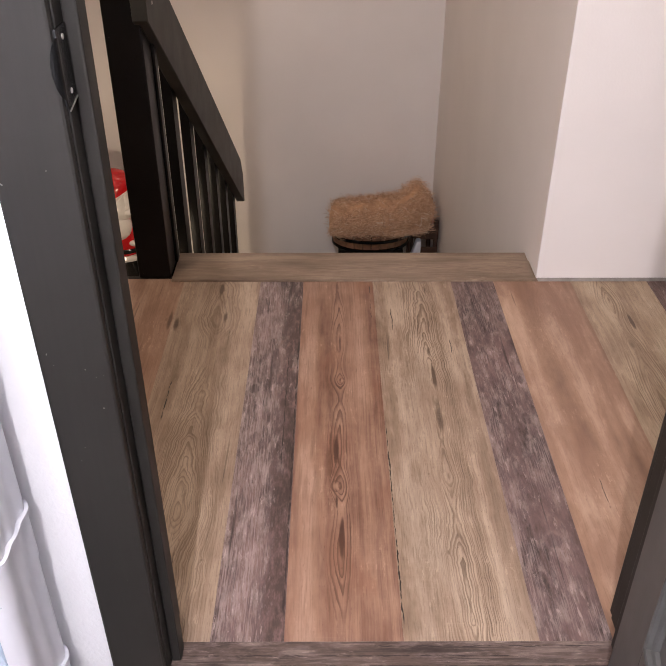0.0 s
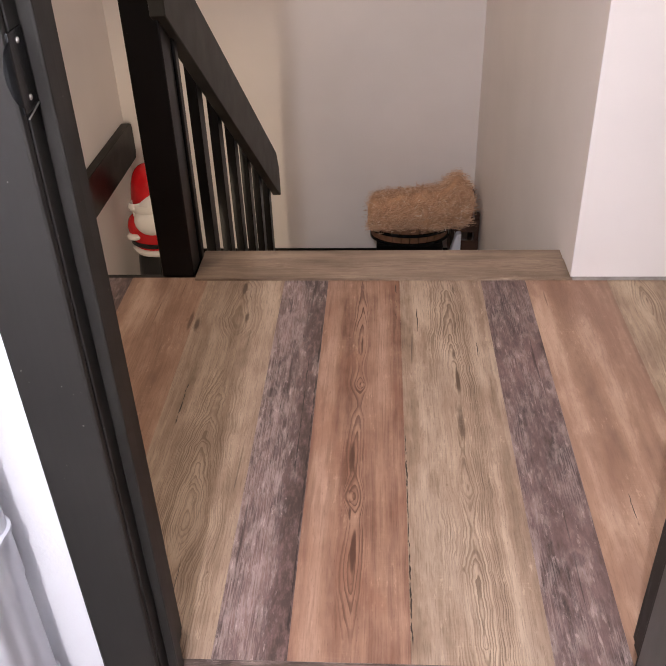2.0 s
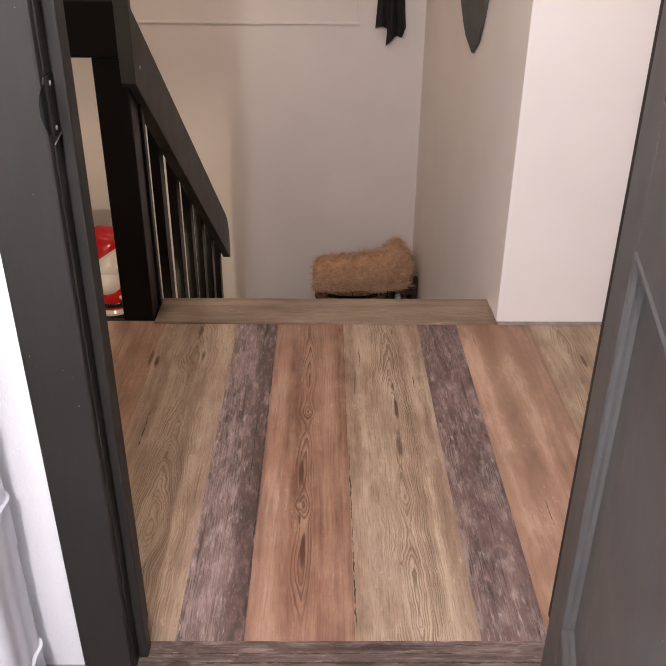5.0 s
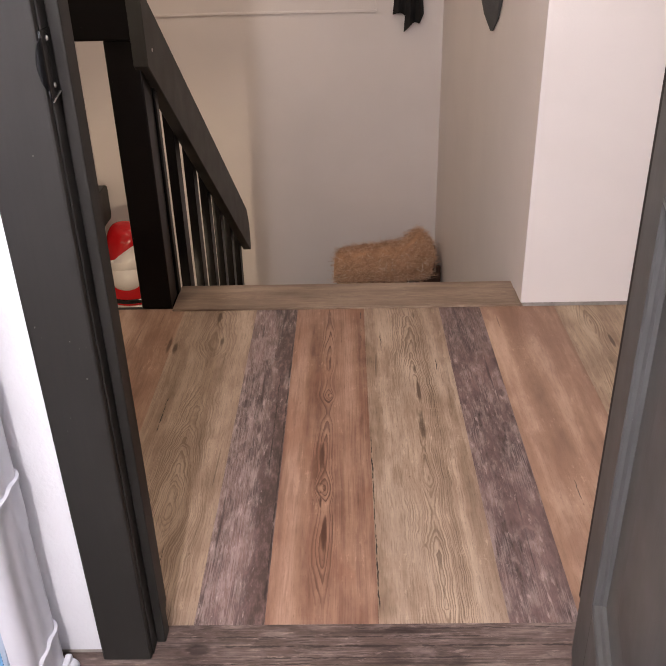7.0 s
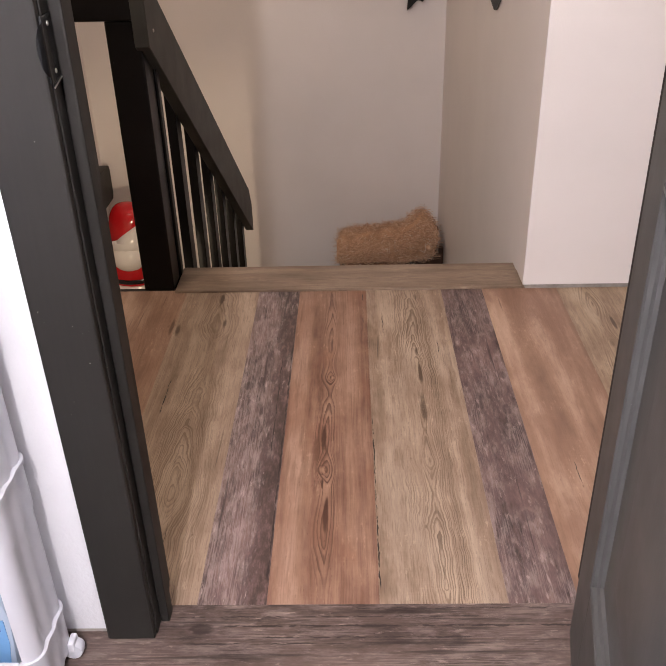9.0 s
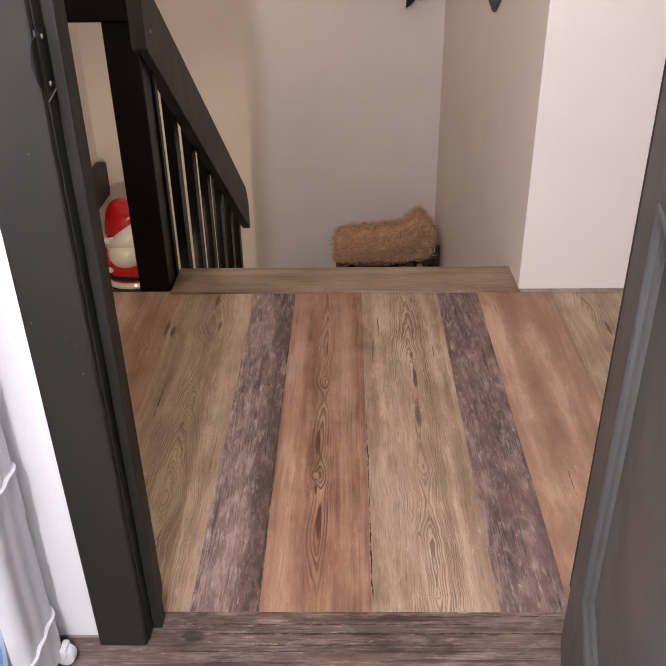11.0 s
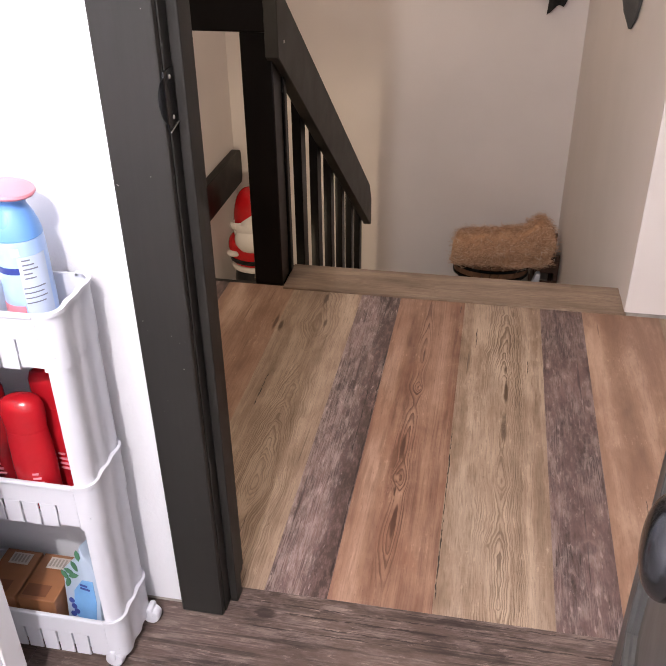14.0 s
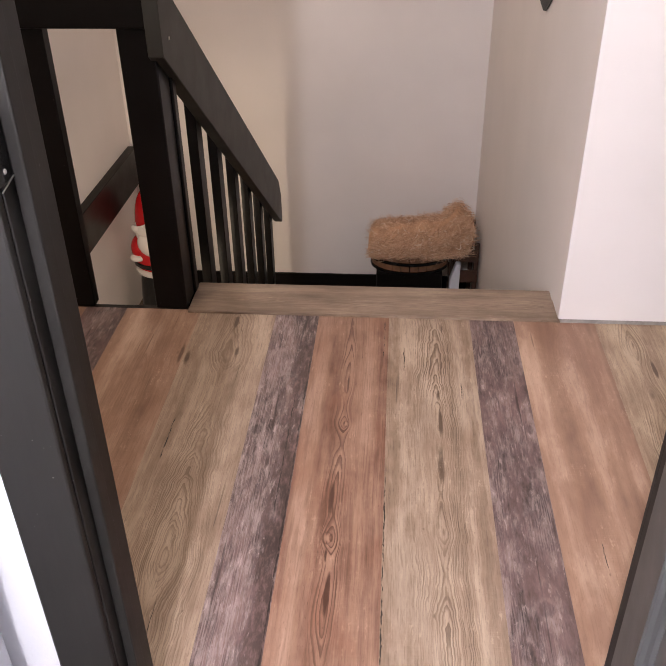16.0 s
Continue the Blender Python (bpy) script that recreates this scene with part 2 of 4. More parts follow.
def worn_wood(name, axis="y", spread=0.0, base=(0.09, 0.055, 0.051), pale=(0.3, 0.232, 0.222), deep=(0.032, 0.0195, 0.0185), zone=None, knots=(), cracks=(), knot_mix=0.42, open_grain=(0.64, 0.7)):
    """Grey-brown weathered board: rubbed pale saw streaks over a dark stain, with flecks, knots and cracks.
    zone: across the grain, where the rubbing begins and where the dark stain is whole."""
    m = Mat(name, 0.5, spec=0.4)
    c = m.place(spread=spread)
    sep = m.node("ShaderNodeSeparateXYZ", Vector=c)
    x, y = (sep.outputs[0], sep.outputs[1]) if axis == "y" else (sep.outputs[1], sep.outputs[0])
    s1 = m.node("ShaderNodeCombineXYZ", X=x, Y=m.math("MULTIPLY", y, 0.03))
    s2 = m.node("ShaderNodeCombineXYZ", X=x, Y=m.math("MULTIPLY", y, 0.3))
    s3 = m.node("ShaderNodeCombineXYZ", X=x, Y=m.math("MULTIPLY", y, 0.22))
    hair = m.noise(s1.outputs[0], 420.0, 3, 0.7)
    patch = m.noise(s2.outputs[0], 16.0, 6, 0.72)
    fleck = m.noise(s3.outputs[0], 120.0, 5, 0.72, 0.3)
    stain = m.noise(s2.outputs[0], 11.0, 6, 0.7, 0.3)
    grime = m.noise(s2.outputs[0], 90.0, 4, 0.7)
    tone = m.math("MULTIPLY_ADD", grime, 0.3, m.math("MULTIPLY", stain, 0.7))
    col = m.ramp(tone, [(0.4, deep), (0.48, base), (0.6, tuple(v * 1.7 for v in base))])
    worn = patch
    if zone:
        z = m.band(m.math("MULTIPLY_ADD", m.math("SUBTRACT", m.math("MULTIPLY_ADD", grime, 0.35, m.math("MULTIPLY", patch, 0.65)), 0.5), 0.26, x), *zone)
        worn = m.math("SUBTRACT", m.math("ADD", patch, 0.09), m.math("MULTIPLY", z, 0.2))
        col = m.mix(m.math("MULTIPLY", m.math("MULTIPLY", z, m.band(grime, 0.66, 0.42)), 0.75), col, tuple(v * 1.3 for v in deep))
    rub = m.math("MULTIPLY", m.band(hair, 0.42, 0.62), m.band(worn, 0.4, 0.62))
    col = m.mix(m.math("MULTIPLY", rub, 0.5), col, pale)
    smear = m.noise(m.node("ShaderNodeCombineXYZ", X=x, Y=m.math("MULTIPLY", y, 0.22)).outputs[0], 60.0, 6, 0.72, 0.2)
    dust = m.math("MULTIPLY", m.band(smear, 0.46, 0.64), m.band(worn, 0.36, 0.56))
    col = m.mix(m.math("MULTIPLY", dust, 0.62), col, tuple(v * 0.9 for v in pale))
    chips = m.math("MULTIPLY", m.band(fleck, 0.6, 0.64), m.band(worn, 0.34, 0.5))
    col = m.mix(m.math("MULTIPLY", chips, 0.36), col, tuple(v * 1.4 for v in pale))
    for kx, ky, rx, ry in knots:
        d = m.math("MULTIPLY_ADD", m.math("SUBTRACT", grime, 0.5), 1.6, spot(m, x, y, kx, ky, rx, ry))
        hit = m.math("SUBTRACT", 1.0, m.band(d, 0.3, 1.2))
        rim = m.math("MULTIPLY", m.band(d, 0.7, 1.2), m.math("SUBTRACT", 1.0, m.band(d, 1.3, 2.4)))
        col = m.mix(m.math("MULTIPLY", rim, 0.12), col, pale)
        col = m.mix(m.math("MULTIPLY", hit, knot_mix), col, deep)
    split = m.band(m.noise(s1.outputs[0], 70.0, 3, 0.6), *open_grain)
    col = m.mix(m.math("MULTIPLY", split, 0.6), col, tuple(v * 0.6 for v in deep))
    if cracks:
        col = m.mix(m.math("MULTIPLY", crack_mask(m, x, y, cracks), 0.85), col, tuple(v * 0.5 for v in deep))
    m.bump(m.math("MULTIPLY_ADD", hair, 0.5, m.math("MULTIPLY", split, -1.0)), 0.3, 0.0008)
    return m.done(col, m.math("MULTIPLY_ADD", patch, 0.2, 0.36))


wall_white = wall_paint("white wall paint", (0.76, 0.708, 0.69))
bath_white = wall_paint("cool white bathroom paint", (0.715, 0.715, 0.75), 0.6)
ceiling_white = wall_paint("ceiling paint", (0.8, 0.78, 0.76))
trim_grey = dark_paint("dark grey trim paint", (0.0168, 0.0152, 0.0138), 0.5)
door_grey = dark_paint("grey door paint", (0.065, 0.064, 0.064), 0.42)
rail_black = dark_paint("black rail paint", (0.0052, 0.0042, 0.004), 0.34, 0.15)
# paler than the posts and balusters, used only on the sloping board
rail_grey = dark_paint("charcoal rail tone", (0.04, 0.039, 0.034), 0.5)
black_metal = plain("black metal", (0.02, 0.02, 0.021), 0.25, 0.7)
knob_metal = plain("dark pewter metal", (0.045, 0.046, 0.05), 0.22, 0.9)
steel = plain("worn steel edge", (0.6, 0.58, 0.55), 0.35, 0.9)
strip_black = plain("matte black", (0.02, 0.019, 0.018), 0.8, bump=0.2)
OAK = ((0.41, 0.31, 0.232), (0.282, 0.2, 0.146), (0.16, 0.102, 0.068), (0.09, 0.052, 0.03))
PINE = ((0.35, 0.222, 0.163), (0.248, 0.142, 0.099), (0.13, 0.058, 0.036), (0.066, 0.024, 0.014))
WARM = ((0.42, 0.284, 0.208), (0.295, 0.178, 0.122), (0.185, 0.104, 0.07), (0.13, 0.072, 0.045))
oak_a = wood("pale oak print", *OAK, 0.237, ((1.66, 0.42, 0.2, 0.085), (1.32, 0.26, 0.08, 0.06), (1.0, 0.3, 0.3, 0.1)),
             ((0.196, 1.306, 0.005, 0.008), (0.211, 1.093, 0.006, 0.012)), ((0.241, 1.76, 0.006, 0.025), (0.243, 1.65, 0.005, 0.05), (0.239, 1.5, 0.008, 0.06), (0.26, 2.07, 0.003, 0.03)),
             ((0.1162, 0.93, 1.46, 0.0017), (0.157, 1.85, 1.98, 0.001), (0.3, 1.74, 1.82, 0.0012)),
             base=-0.012, rings=95, meander=0.03, wobble=0.017, fine=0.12, contrast=0.78, streak=0.4, reach=0.055, skew=0.2, halo=0.06, cloud=(0.43, 0.335, 0.26), cloud_mix=0.45)
oak_b = wood("pale oak print, broad", *OAK, -0.315, ((1.22, 0.4, 0.1, 0.1), (1.0, 0.3, 0.4, 0.1), (1.9, 0.22, 0.06, 0.05)), ((-0.247, 1.076, 0.005, 0.006),),
             ((-0.292, 1.925, 0.006, 0.03), (-0.318, 2.07, 0.006, 0.035), (-0.42, 1.89, 0.008, 0.04)), ((-0.392, 1.48, 1.64, 0.0014), (-0.3, 1.0, 1.1, 0.001)),
             rings=95, meander=0.03, wobble=0.017, fine=0.14, contrast=0.62, streak=0.42, reach=0.07, skew=-0.25, halo=0.055, cloud=(0.4, 0.305, 0.23), cloud_mix=0.4)
oak_c = wood("pale oak print, arched", *((0.46, 0.36, 0.26), (0.33, 0.24, 0.165), *OAK[2:]), 0.77, ((1.5, 0.3, 0.4, 0.09), (2.0, 0.12, 0.1, 0.04)), ((0.766, 1.784, 0.012, 0.03),), ((0.8, 1.9, 0.005, 0.04),), rings=90, wobble=0.006, fine=0.2, contrast=0.6, streak=0.4)
pine = wood("orange pine print", *PINE, 0.014, ((1.8, 0.16, 0.1, 0.03), (1.636, 0.05, 0.03, 0.02), (1.4, 0.18, 0.1, 0.024), (1.27, 0.05, 0.05, 0.024), (1.1, 0.14, 0.1, 0.028), (1.55, 0.03, 0.03, -0.008)),
            ((0.02, 1.633, 0.008, 0.014), (0.003, 1.27, 0.013, 0.02)), ((0.016, 1.795, 0.0035, 0.045), (0.004, 1.38, 0.006, 0.06), (0.013, 1.13, 0.0055, 0.05), (0.004, 1.225, 0.003, 0.02)),
            ((0.103, 1.9, 2.1, 0.0013),), base=-0.008, rings=100, meander=0.016, wobble=0.0046, fine=0.14, contrast=0.9, streak=0.22, reach=0.03,
            skew=0.2, halo=0.03, knot_tone=(0.36, 0.225, 0.16), cloud=(0.215, 0.1, 0.062), cloud_mix=0.5, straight=0.3)
pine_b = wood("warm pine print", *WARM, -0.53, ((1.6, 0.4, 0.3, 0.05),), ((-0.45, 1.912, 0.008, 0.02),), ((-0.44, 1.9, 0.006, 0.05),), rings=90, wobble=0.006, contrast=0.22, streak=0.3, loose=0.05, cloud=(0.22, 0.115, 0.075), cloud_mix=0.55)
pine_c = wood("warm pine print, pale", *WARM, 0.59, ((1.9, 0.2, 0.3, 0.05),), ((0.547, 1.209, 0.004, 0.008),), (), ((0.547, 1.2, 1.3, 0.0008),), rings=70, wobble=0.008, contrast=0.16, streak=0.2, loose=0.08, cloud=(0.2, 0.108, 0.074), cloud_mix=0.65)
nosing_wood = wood("nosing oak print", (0.31, 0.232, 0.174), (0.212, 0.15, 0.11), (0.12, 0.08, 0.056), (0.075, 0.045, 0.029), 2.19, ((0.3, 0.3, 0.5, 0.06),), axis="x", rings=90, wobble=0.006, contrast=0.4, streak=0.35, loose=0.08)
grey_wood = worn_wood("grey weathered print", knots=((0.45, 1.918, 0.01, 0.02), (0.45, 1.635, 0.009, 0.018), (0.436, 1.486, 0.012, 0.022), (0.416, 1.121, 0.015, 0.02)))
grey_wood_pale = worn_wood("grey weathered print, half rubbed", zone=(-0.15, -0.115), base=(0.098, 0.061, 0.057), pale=(0.36, 0.285, 0.275), knots=((-0.189, 1.601, 0.014, 0.02), (-0.145, 1.71, 0.014, 0.06)),
                           cracks=((-0.113, 1.3, 1.75, 0.0015), (-0.09, 0.95, 1.9, 0.002)))
grey_wood_x = worn_wood("grey weathered bathroom print", axis="x", spread=3.1, base=(0.064, 0.043, 0.037), pale=(0.225, 0.172, 0.154))
grey_wood_sill = worn_wood("grey weathered threshold print", axis="x", base=(0.064, 0.043, 0.037), pale=(0.245, 0.188, 0.17), knots=((0.846, -0.193, 0.012, 0.022),), knot_mix=0.8, open_grain=(0.56, 0.66),
                           cracks=((0.852, -0.17, 0.46, 0.0024), (0.872, -0.25, 0.3, 0.0013), (0.828, -0.1, 0.3, 0.0016), (0.815, -0.25, 0.1, 0.0013), (0.89, 0.05, 0.45, 0.0011)))
subfloor_mat = plain("fibreboard", (0.12, 0.085, 0.06), 0.8)
white_plastic = plain("white moulded plastic", (0.62, 0.625, 0.68), 0.3, vary=0.02, scale=12)
vanity_white = plain("white cabinet paint", (0.78, 0.77, 0.8), 0.35, vary=0.03)


# ---- mesh helpers ----
def box(bm, x0, x1, y0, y1, z0, z1, bevel=0.0, seg=2):
    """Adds a box, with rounded edges if bevel is given."""
    made = bmesh.ops.create_cube(bm, size=1.0, matrix=Matrix.Translation(((x0 + x1) / 2, (y0 + y1) / 2, (z0 + z1) / 2)) @ Matrix.Diagonal((x1 - x0, y1 - y0, z1 - z0, 1)))
    if bevel:
        edges = {e for v in made["verts"] for e in v.link_edges}
        bmesh.ops.bevel(bm, geom=list(edges), offset=bevel, segments=seg, profile=0.5, affect="EDGES", clamp_overlap=True)
    return bm


def boxed(*args, **kw):
    return box(bmesh.new(), *args, **kw)


def prism(bm, outline, axis, a, b, bevel=0.0):
    """Extrudes an outline of 2D points along an axis from a to b. Points are the two other axes in order."""
    def at(p, v):
        return {"x": (v, p[0], p[1]), "y": (p[0], v, p[1]), "z": (p[0], p[1], v)}[axis]
    lo = [bm.verts.new(at(p, a)) for p in outline]
    hi = [bm.verts.new(at(p, b)) for p in outline]
    faces = [bm.faces.new(lo), bm.faces.new(hi[::-1])]
    n = len(outline)
    for i in range(n):
        faces.append(bm.faces.new((lo[i], hi[i], hi[(i + 1) % n], lo[(i + 1) % n])))
    bmesh.ops.recalc_face_normals(bm, faces=faces)
    if bevel:
        edges = {e for f in faces for e in f.edges}
        bmesh.ops.bevel(bm, geom=list(edges), offset=bevel, segments=2, profile=0.5, affect="EDGES", clamp_overlap=True)
    return bm


def lathe(bm, profile, seg=24, centre=(0, 0, 0), squash=(1, 1)):
    """Turns a profile of (radius, height) round z."""
    rings = []
    for r, z in profile:
        rings.append([bm.verts.new((centre[0] + r * squash[0] * math.cos(2 * math.pi * i / seg), centre[1] + r * squash[1] * math.sin(2 * math.pi * i / seg), centre[2] + z)) for i in range(seg)])
    for a, b in zip(rings, rings[1:]):
        for i in range(seg):
            bm.faces.new((a[i], a[(i + 1) % seg], b[(i + 1) % seg], b[i]))
    bm.faces.new(rings[0][::-1]), bm.faces.new(rings[-1])
    return bm


# parts with turned or moulded shapes, shaded softly
ROUND = {"knob", "body", "cap", "shoulder", "wheel", "figurine", "tray", "upright", "core", "long_end", "short_end", "label", "stripe", "print", "lip"}


def mesh_of(name, bm, *mats, smooth=True):
    me = bpy.data.meshes.new(name)
    bm.to_mesh(me)
    bm.free()
    for mt in mats:
        me.materials.append(mt)
    if smooth:
        me.polygons.foreach_set("use_smooth", [True] * len(me.polygons))
        me.set_sharp_from_angle(angle=radians(40 if name in ROUND else 21))
    return me


def part(name, bm, material, parent, label=""):
    ob = new(name, mesh_of(name, bm, material))
    ob.parent = parent
    return tagged(ob, label)


def thing(name, label, category, group="", place=(0, 0, 0)):
    ob = new(name)
    ob.location = place
    ob.empty_display_size = 0.05
    return tagged(ob, label, category, group)


def structure(name, bm, material, label, category):
    return tagged(new(name, mesh_of(name, bm, material)), label, category, kind="structure")


# ---- plan ----
WALL_Y, STOP_Y = 0.84, 0.865          # bathroom face of the door wall; face of the stop
LAND_Y, NOSE_Y = 2.115, 2.288           # landing front wall; edge of the nosing
RIGHT_X, LEFT_X, BACK_Y = 0.597, -1.40, 4.58
LOW_Z, TOP_Z = -1.30, 2.4
JAMB_L, JAMB_R, HEAD_Z = -0.267, 0.473, 2.04
RISE, RUN = 1.30 / 7, 0.264

# ---- walls ----
bm = boxed(-1.75, JAMB_L - 0.02, WALL_Y, 0.945, 0.0115, TOP_Z)
structure("wall_bathroom_left", bm, bath_white, "bright white painted wall beside the doorway", "wall")
structure("wall_under_left", boxed(-1.75, JAMB_L - 0.02, WALL_Y + 0.03, 0.945, -1.6, 0.0115), wall_white, "white painted wall below the landing", "wall")
structure("wall_bathroom_right", boxed(JAMB_R + 0.02, 2.1, WALL_Y, 0.945, -0.3, TOP_Z), bath_white, "white painted wall behind the open door", "wall")
structure("wall_over_door", boxed(JAMB_L - 0.02, JAMB_R + 0.02, WALL_Y, 0.945, HEAD_Z + 0.02, TOP_Z), wall_white, "white painted wall over the doorway", "wall")
structure("wall_landing", boxed(RIGHT_X - 0.011, 2.1, LAND_Y, 2.23, 0.012, TOP_Z, 0.002), wall_white, "bright white painted wall beside the stairs", "wall")
structure("wall_stairs", prism(bmesh.new(), [(RIGHT_X - 0.0095, 2.2302), (0.72, 2.2302), (0.72, BACK_Y + 0.12), (RIGHT_X, BACK_Y + 0.12)], "z", -1.6, TOP_Z), wall_white, "off-white painted wall along the stairs", "wall")
structure("wall_back", boxed(LEFT_X - 0.12, RIGHT_X - 0.0005, BACK_Y, BACK_Y + 0.12, -1.6, TOP_Z), wall_white, "off-white painted wall behind the lower landing", "wall")
structure("wall_left", boxed(LEFT_X - 0.12, LEFT_X, 0.945, BACK_Y, -1.6, TOP_Z), wall_white, "cream painted wall of the stairwell", "wall")
structure("wall_hall_end", boxed(2.1, 2.2, WALL_Y, 2.23, -0.3, TOP_Z), wall_white, "white painted wall at the end of the hall", "wall")
structure("wall_bath_left", boxed(-1.27, -1.17, -1.7, WALL_Y, -0.3, TOP_Z), bath_white, "white painted bathroom wall", "wall")
structure("wall_bath_right", boxed(1.3, 1.4, -1.7, WALL_Y, -0.3, TOP_Z), bath_white, "white painted bathroom wall", "wall")
structure("wall_bath_back", boxed(-1.27, 1.4, -1.8, -1.7, -0.3, TOP_Z), bath_white, "white painted bathroom wall", "wall")
structure("ceiling", boxed(-1.8, 2.2, -1.8, BACK_Y + 0.12, TOP_Z, TOP_Z + 0.1), ceiling_white, "plain white ceiling", "ceiling")
structure("lower_floor", boxed(LEFT_X, RIGHT_X, 3.87, BACK_Y, LOW_Z - 0.2, LOW_Z), subfloor_mat, "brown floor of the lower landing", "floor")
structure("stairwell_floor", boxed(LEFT_X, RIGHT_X, 0.945, 3.87, -1.8, -1.6), subfloor_mat, "brown floor under the stairs", "floor")
structure("baseboard", boxed(LEFT_X, RIGHT_X, BACK_Y - 0.014, BACK_Y, LOW_Z, LOW_Z + 0.1, 0.003), rail_black, "black painted baseboard on the back wall", "baseboard")

# ---- door frame ----
def leaning(bm, side):
    """The left stop and hall casing stand slightly out of plumb."""
    if side == "left":
        bmesh.ops.transform(bm, matrix=Matrix.Shear("YZ", 4, (0.008, 0.0)), verts=bm.verts)
    return bm


frame_ob = thing("door_frame", "dark grey painted wooden door frame", "door frame")
tagged(frame_ob, kind="structure")
for side, x in (("left", JAMB_L), ("right", JAMB_R)):
    s = -1 if side == "left" else 1
    lo, hi = sorted((x, x + s * 0.019))
    part("jamb", boxed(lo, hi, WALL_Y - 0.001, 0.946, 0, HEAD_Z, 0.0015), trim_grey, frame_ob)
    lo, hi = sorted((x, x - s * 0.016))
    part("stop", leaning(boxed(lo, hi, STOP_Y, STOP_Y + 0.028, 0, HEAD_Z, 0.003), side), trim_grey, frame_ob)
    lo, hi = sorted((x + s * 0.0015, x + s * 0.083))
    bm = boxed(lo, hi, WALL_Y - 0.014, WALL_Y - 0.001, 0, HEAD_Z + 0.07, 0.004)
    for v in bm.verts:
        v.co.x -= 0.006 * v.co.z if v.co.x < JAMB_L - 0.05 else 0.0
    part("casing", bm, trim_grey, frame_ob)
    part("casing", leaning(boxed(lo, hi, 0.946, 0.962, 0, HEAD_Z + 0.07, 0.004), side), trim_grey, frame_ob)
part("head_jamb", boxed(JAMB_L, JAMB_R, WALL_Y, 0.945, HEAD_Z, HEAD_Z + 0.019), trim_grey, frame_ob)
part("casing", boxed(JAMB_L - 0.006, JAMB_R + 0.006, WALL_Y - 0.017, WALL_Y - 0.001, HEAD_Z + 0.004, HEAD_Z + 0.07, 0.004), trim_grey, frame_ob)
# strike plate with a rounded lip that curls over the casing
strike = part("strike_plate", boxed(JAMB_L - 0.001, JAMB_L + 0.0025, WALL_Y - 0.012, STOP_Y - 0.003, 0.926, 1.0, 0.001), black_metal, frame_ob, "black metal strike plate")
bm = bmesh.new()
lip = []
for k in range(7):
    t = k / 6
    half = 0.03 * math.sqrt(max(0.03, 1 - t ** 2.2))
    x, y = JAMB_L + 0.003 - 0.009 * t ** 1.6, WALL_Y - 0.011 - 0.0085 * math.sin(t * math.pi / 2)
    lip.append([bm.verts.new((x + dx, y - dy, 0.964 + s * half)) for s, dx, dy in ((-1, 0, 0), (1, 0, 0), (1, 0.001, 0.0022), (-1, 0.001, 0.0022))])
for a, q in zip(lip, lip[1:]):
    for n in range(4):
        bm.faces.new((a[n], a[(n + 1) % 4], q[(n + 1) % 4], q[n]))
bm.faces.new(lip[0]), bm.faces.new(lip[-1][::-1])
bmesh.ops.recalc_face_normals(bm, faces=bm.faces)
part("lip", bm, black_metal, strike)
bm = boxed(-0.0006, 0.0006, -0.016, 0.016, -0.0006, 0.0006)
bmesh.ops.transform(bm, matrix=Matrix.Translation((JAMB_L + 0.003, WALL_Y + 0.006, 0.925)) @ Matrix.Rotation(radians(12), 4, "X"), verts=bm.verts)
part("worn_edge", bm, steel, strike, "bare metal edge of the strike plate")
for z in (0.938, 0.99):
    bm = lathe(bmesh.new(), [(0.003, 0.0), (0.0026, 0.0008), (0.001, 0.001)], 12)
    bmesh.ops.transform(bm, matrix=Matrix.Translation((JAMB_L + 0.0025, WALL_Y + 0.006, z)) @ Matrix.Rotation(radians(90), 4, "Y"), verts=bm.verts)
    part("screw", bm, steel, strike)

# bare board edge showing under the walls
gap_grey = plain("bare board edge", (0.3, 0.27, 0.25), 0.8, vary=0.4, scale=60)
structure("wall_gap_landing", boxed(RIGHT_X - 0.005, 2.1, LAND_Y + 0.003, 2.18, -0.002, 0.012), gap_grey, "bare grey strip under the landing wall", "trim")
structure("wall_gap_bathroom", boxed(-1.17, JAMB_L - 0.088, WALL_Y + 0.003, WALL_Y + 0.03, 0.0, 0.0115), gap_grey, "bare grey strip under the bathroom wall", "trim")

# ---- door ----
DOOR_W, DOOR_T = 0.711, 0.035
door = thing("door_1", "grey painted panel door standing open into the bathroom", "door")
tagged(door, kind="structure")
door.matrix_world = pose(0.43, 0.832, 0, 0, 0, -101.7)


def door_panel(bm, x0, x1, z0, z1, y, out):
    """A raised panel inside its opening: sloping moulding, flat sunk border, bevelled raised field. out: +1 or -1 along y."""
    loops = []
    for inset, depth in ((0, 0.0), (0.002, -0.003), (0.006, -0.0035), (0.010, -0.001), (0.013, 0.004), (0.018, 0.0075), (0.021, 0.0125), (0.024, 0.013), (0.085, 0.013), (0.12, 0.007)):
        i, d = inset, y + depth * out
        loops.append([bm.verts.new(p) for p in ((x0 + i, d, z0 + i), (x1 - i, d, z0 + i), (x1 - i, d, z1 - i), (x0 + i, d, z1 - i))])
    for a, b in zip(loops, loops[1:]):
        for i in range(4):
            bm.faces.new((a[i], a[(i + 1) % 4], b[(i + 1) % 4], b[i]))
    bm.faces.new(loops[-1])


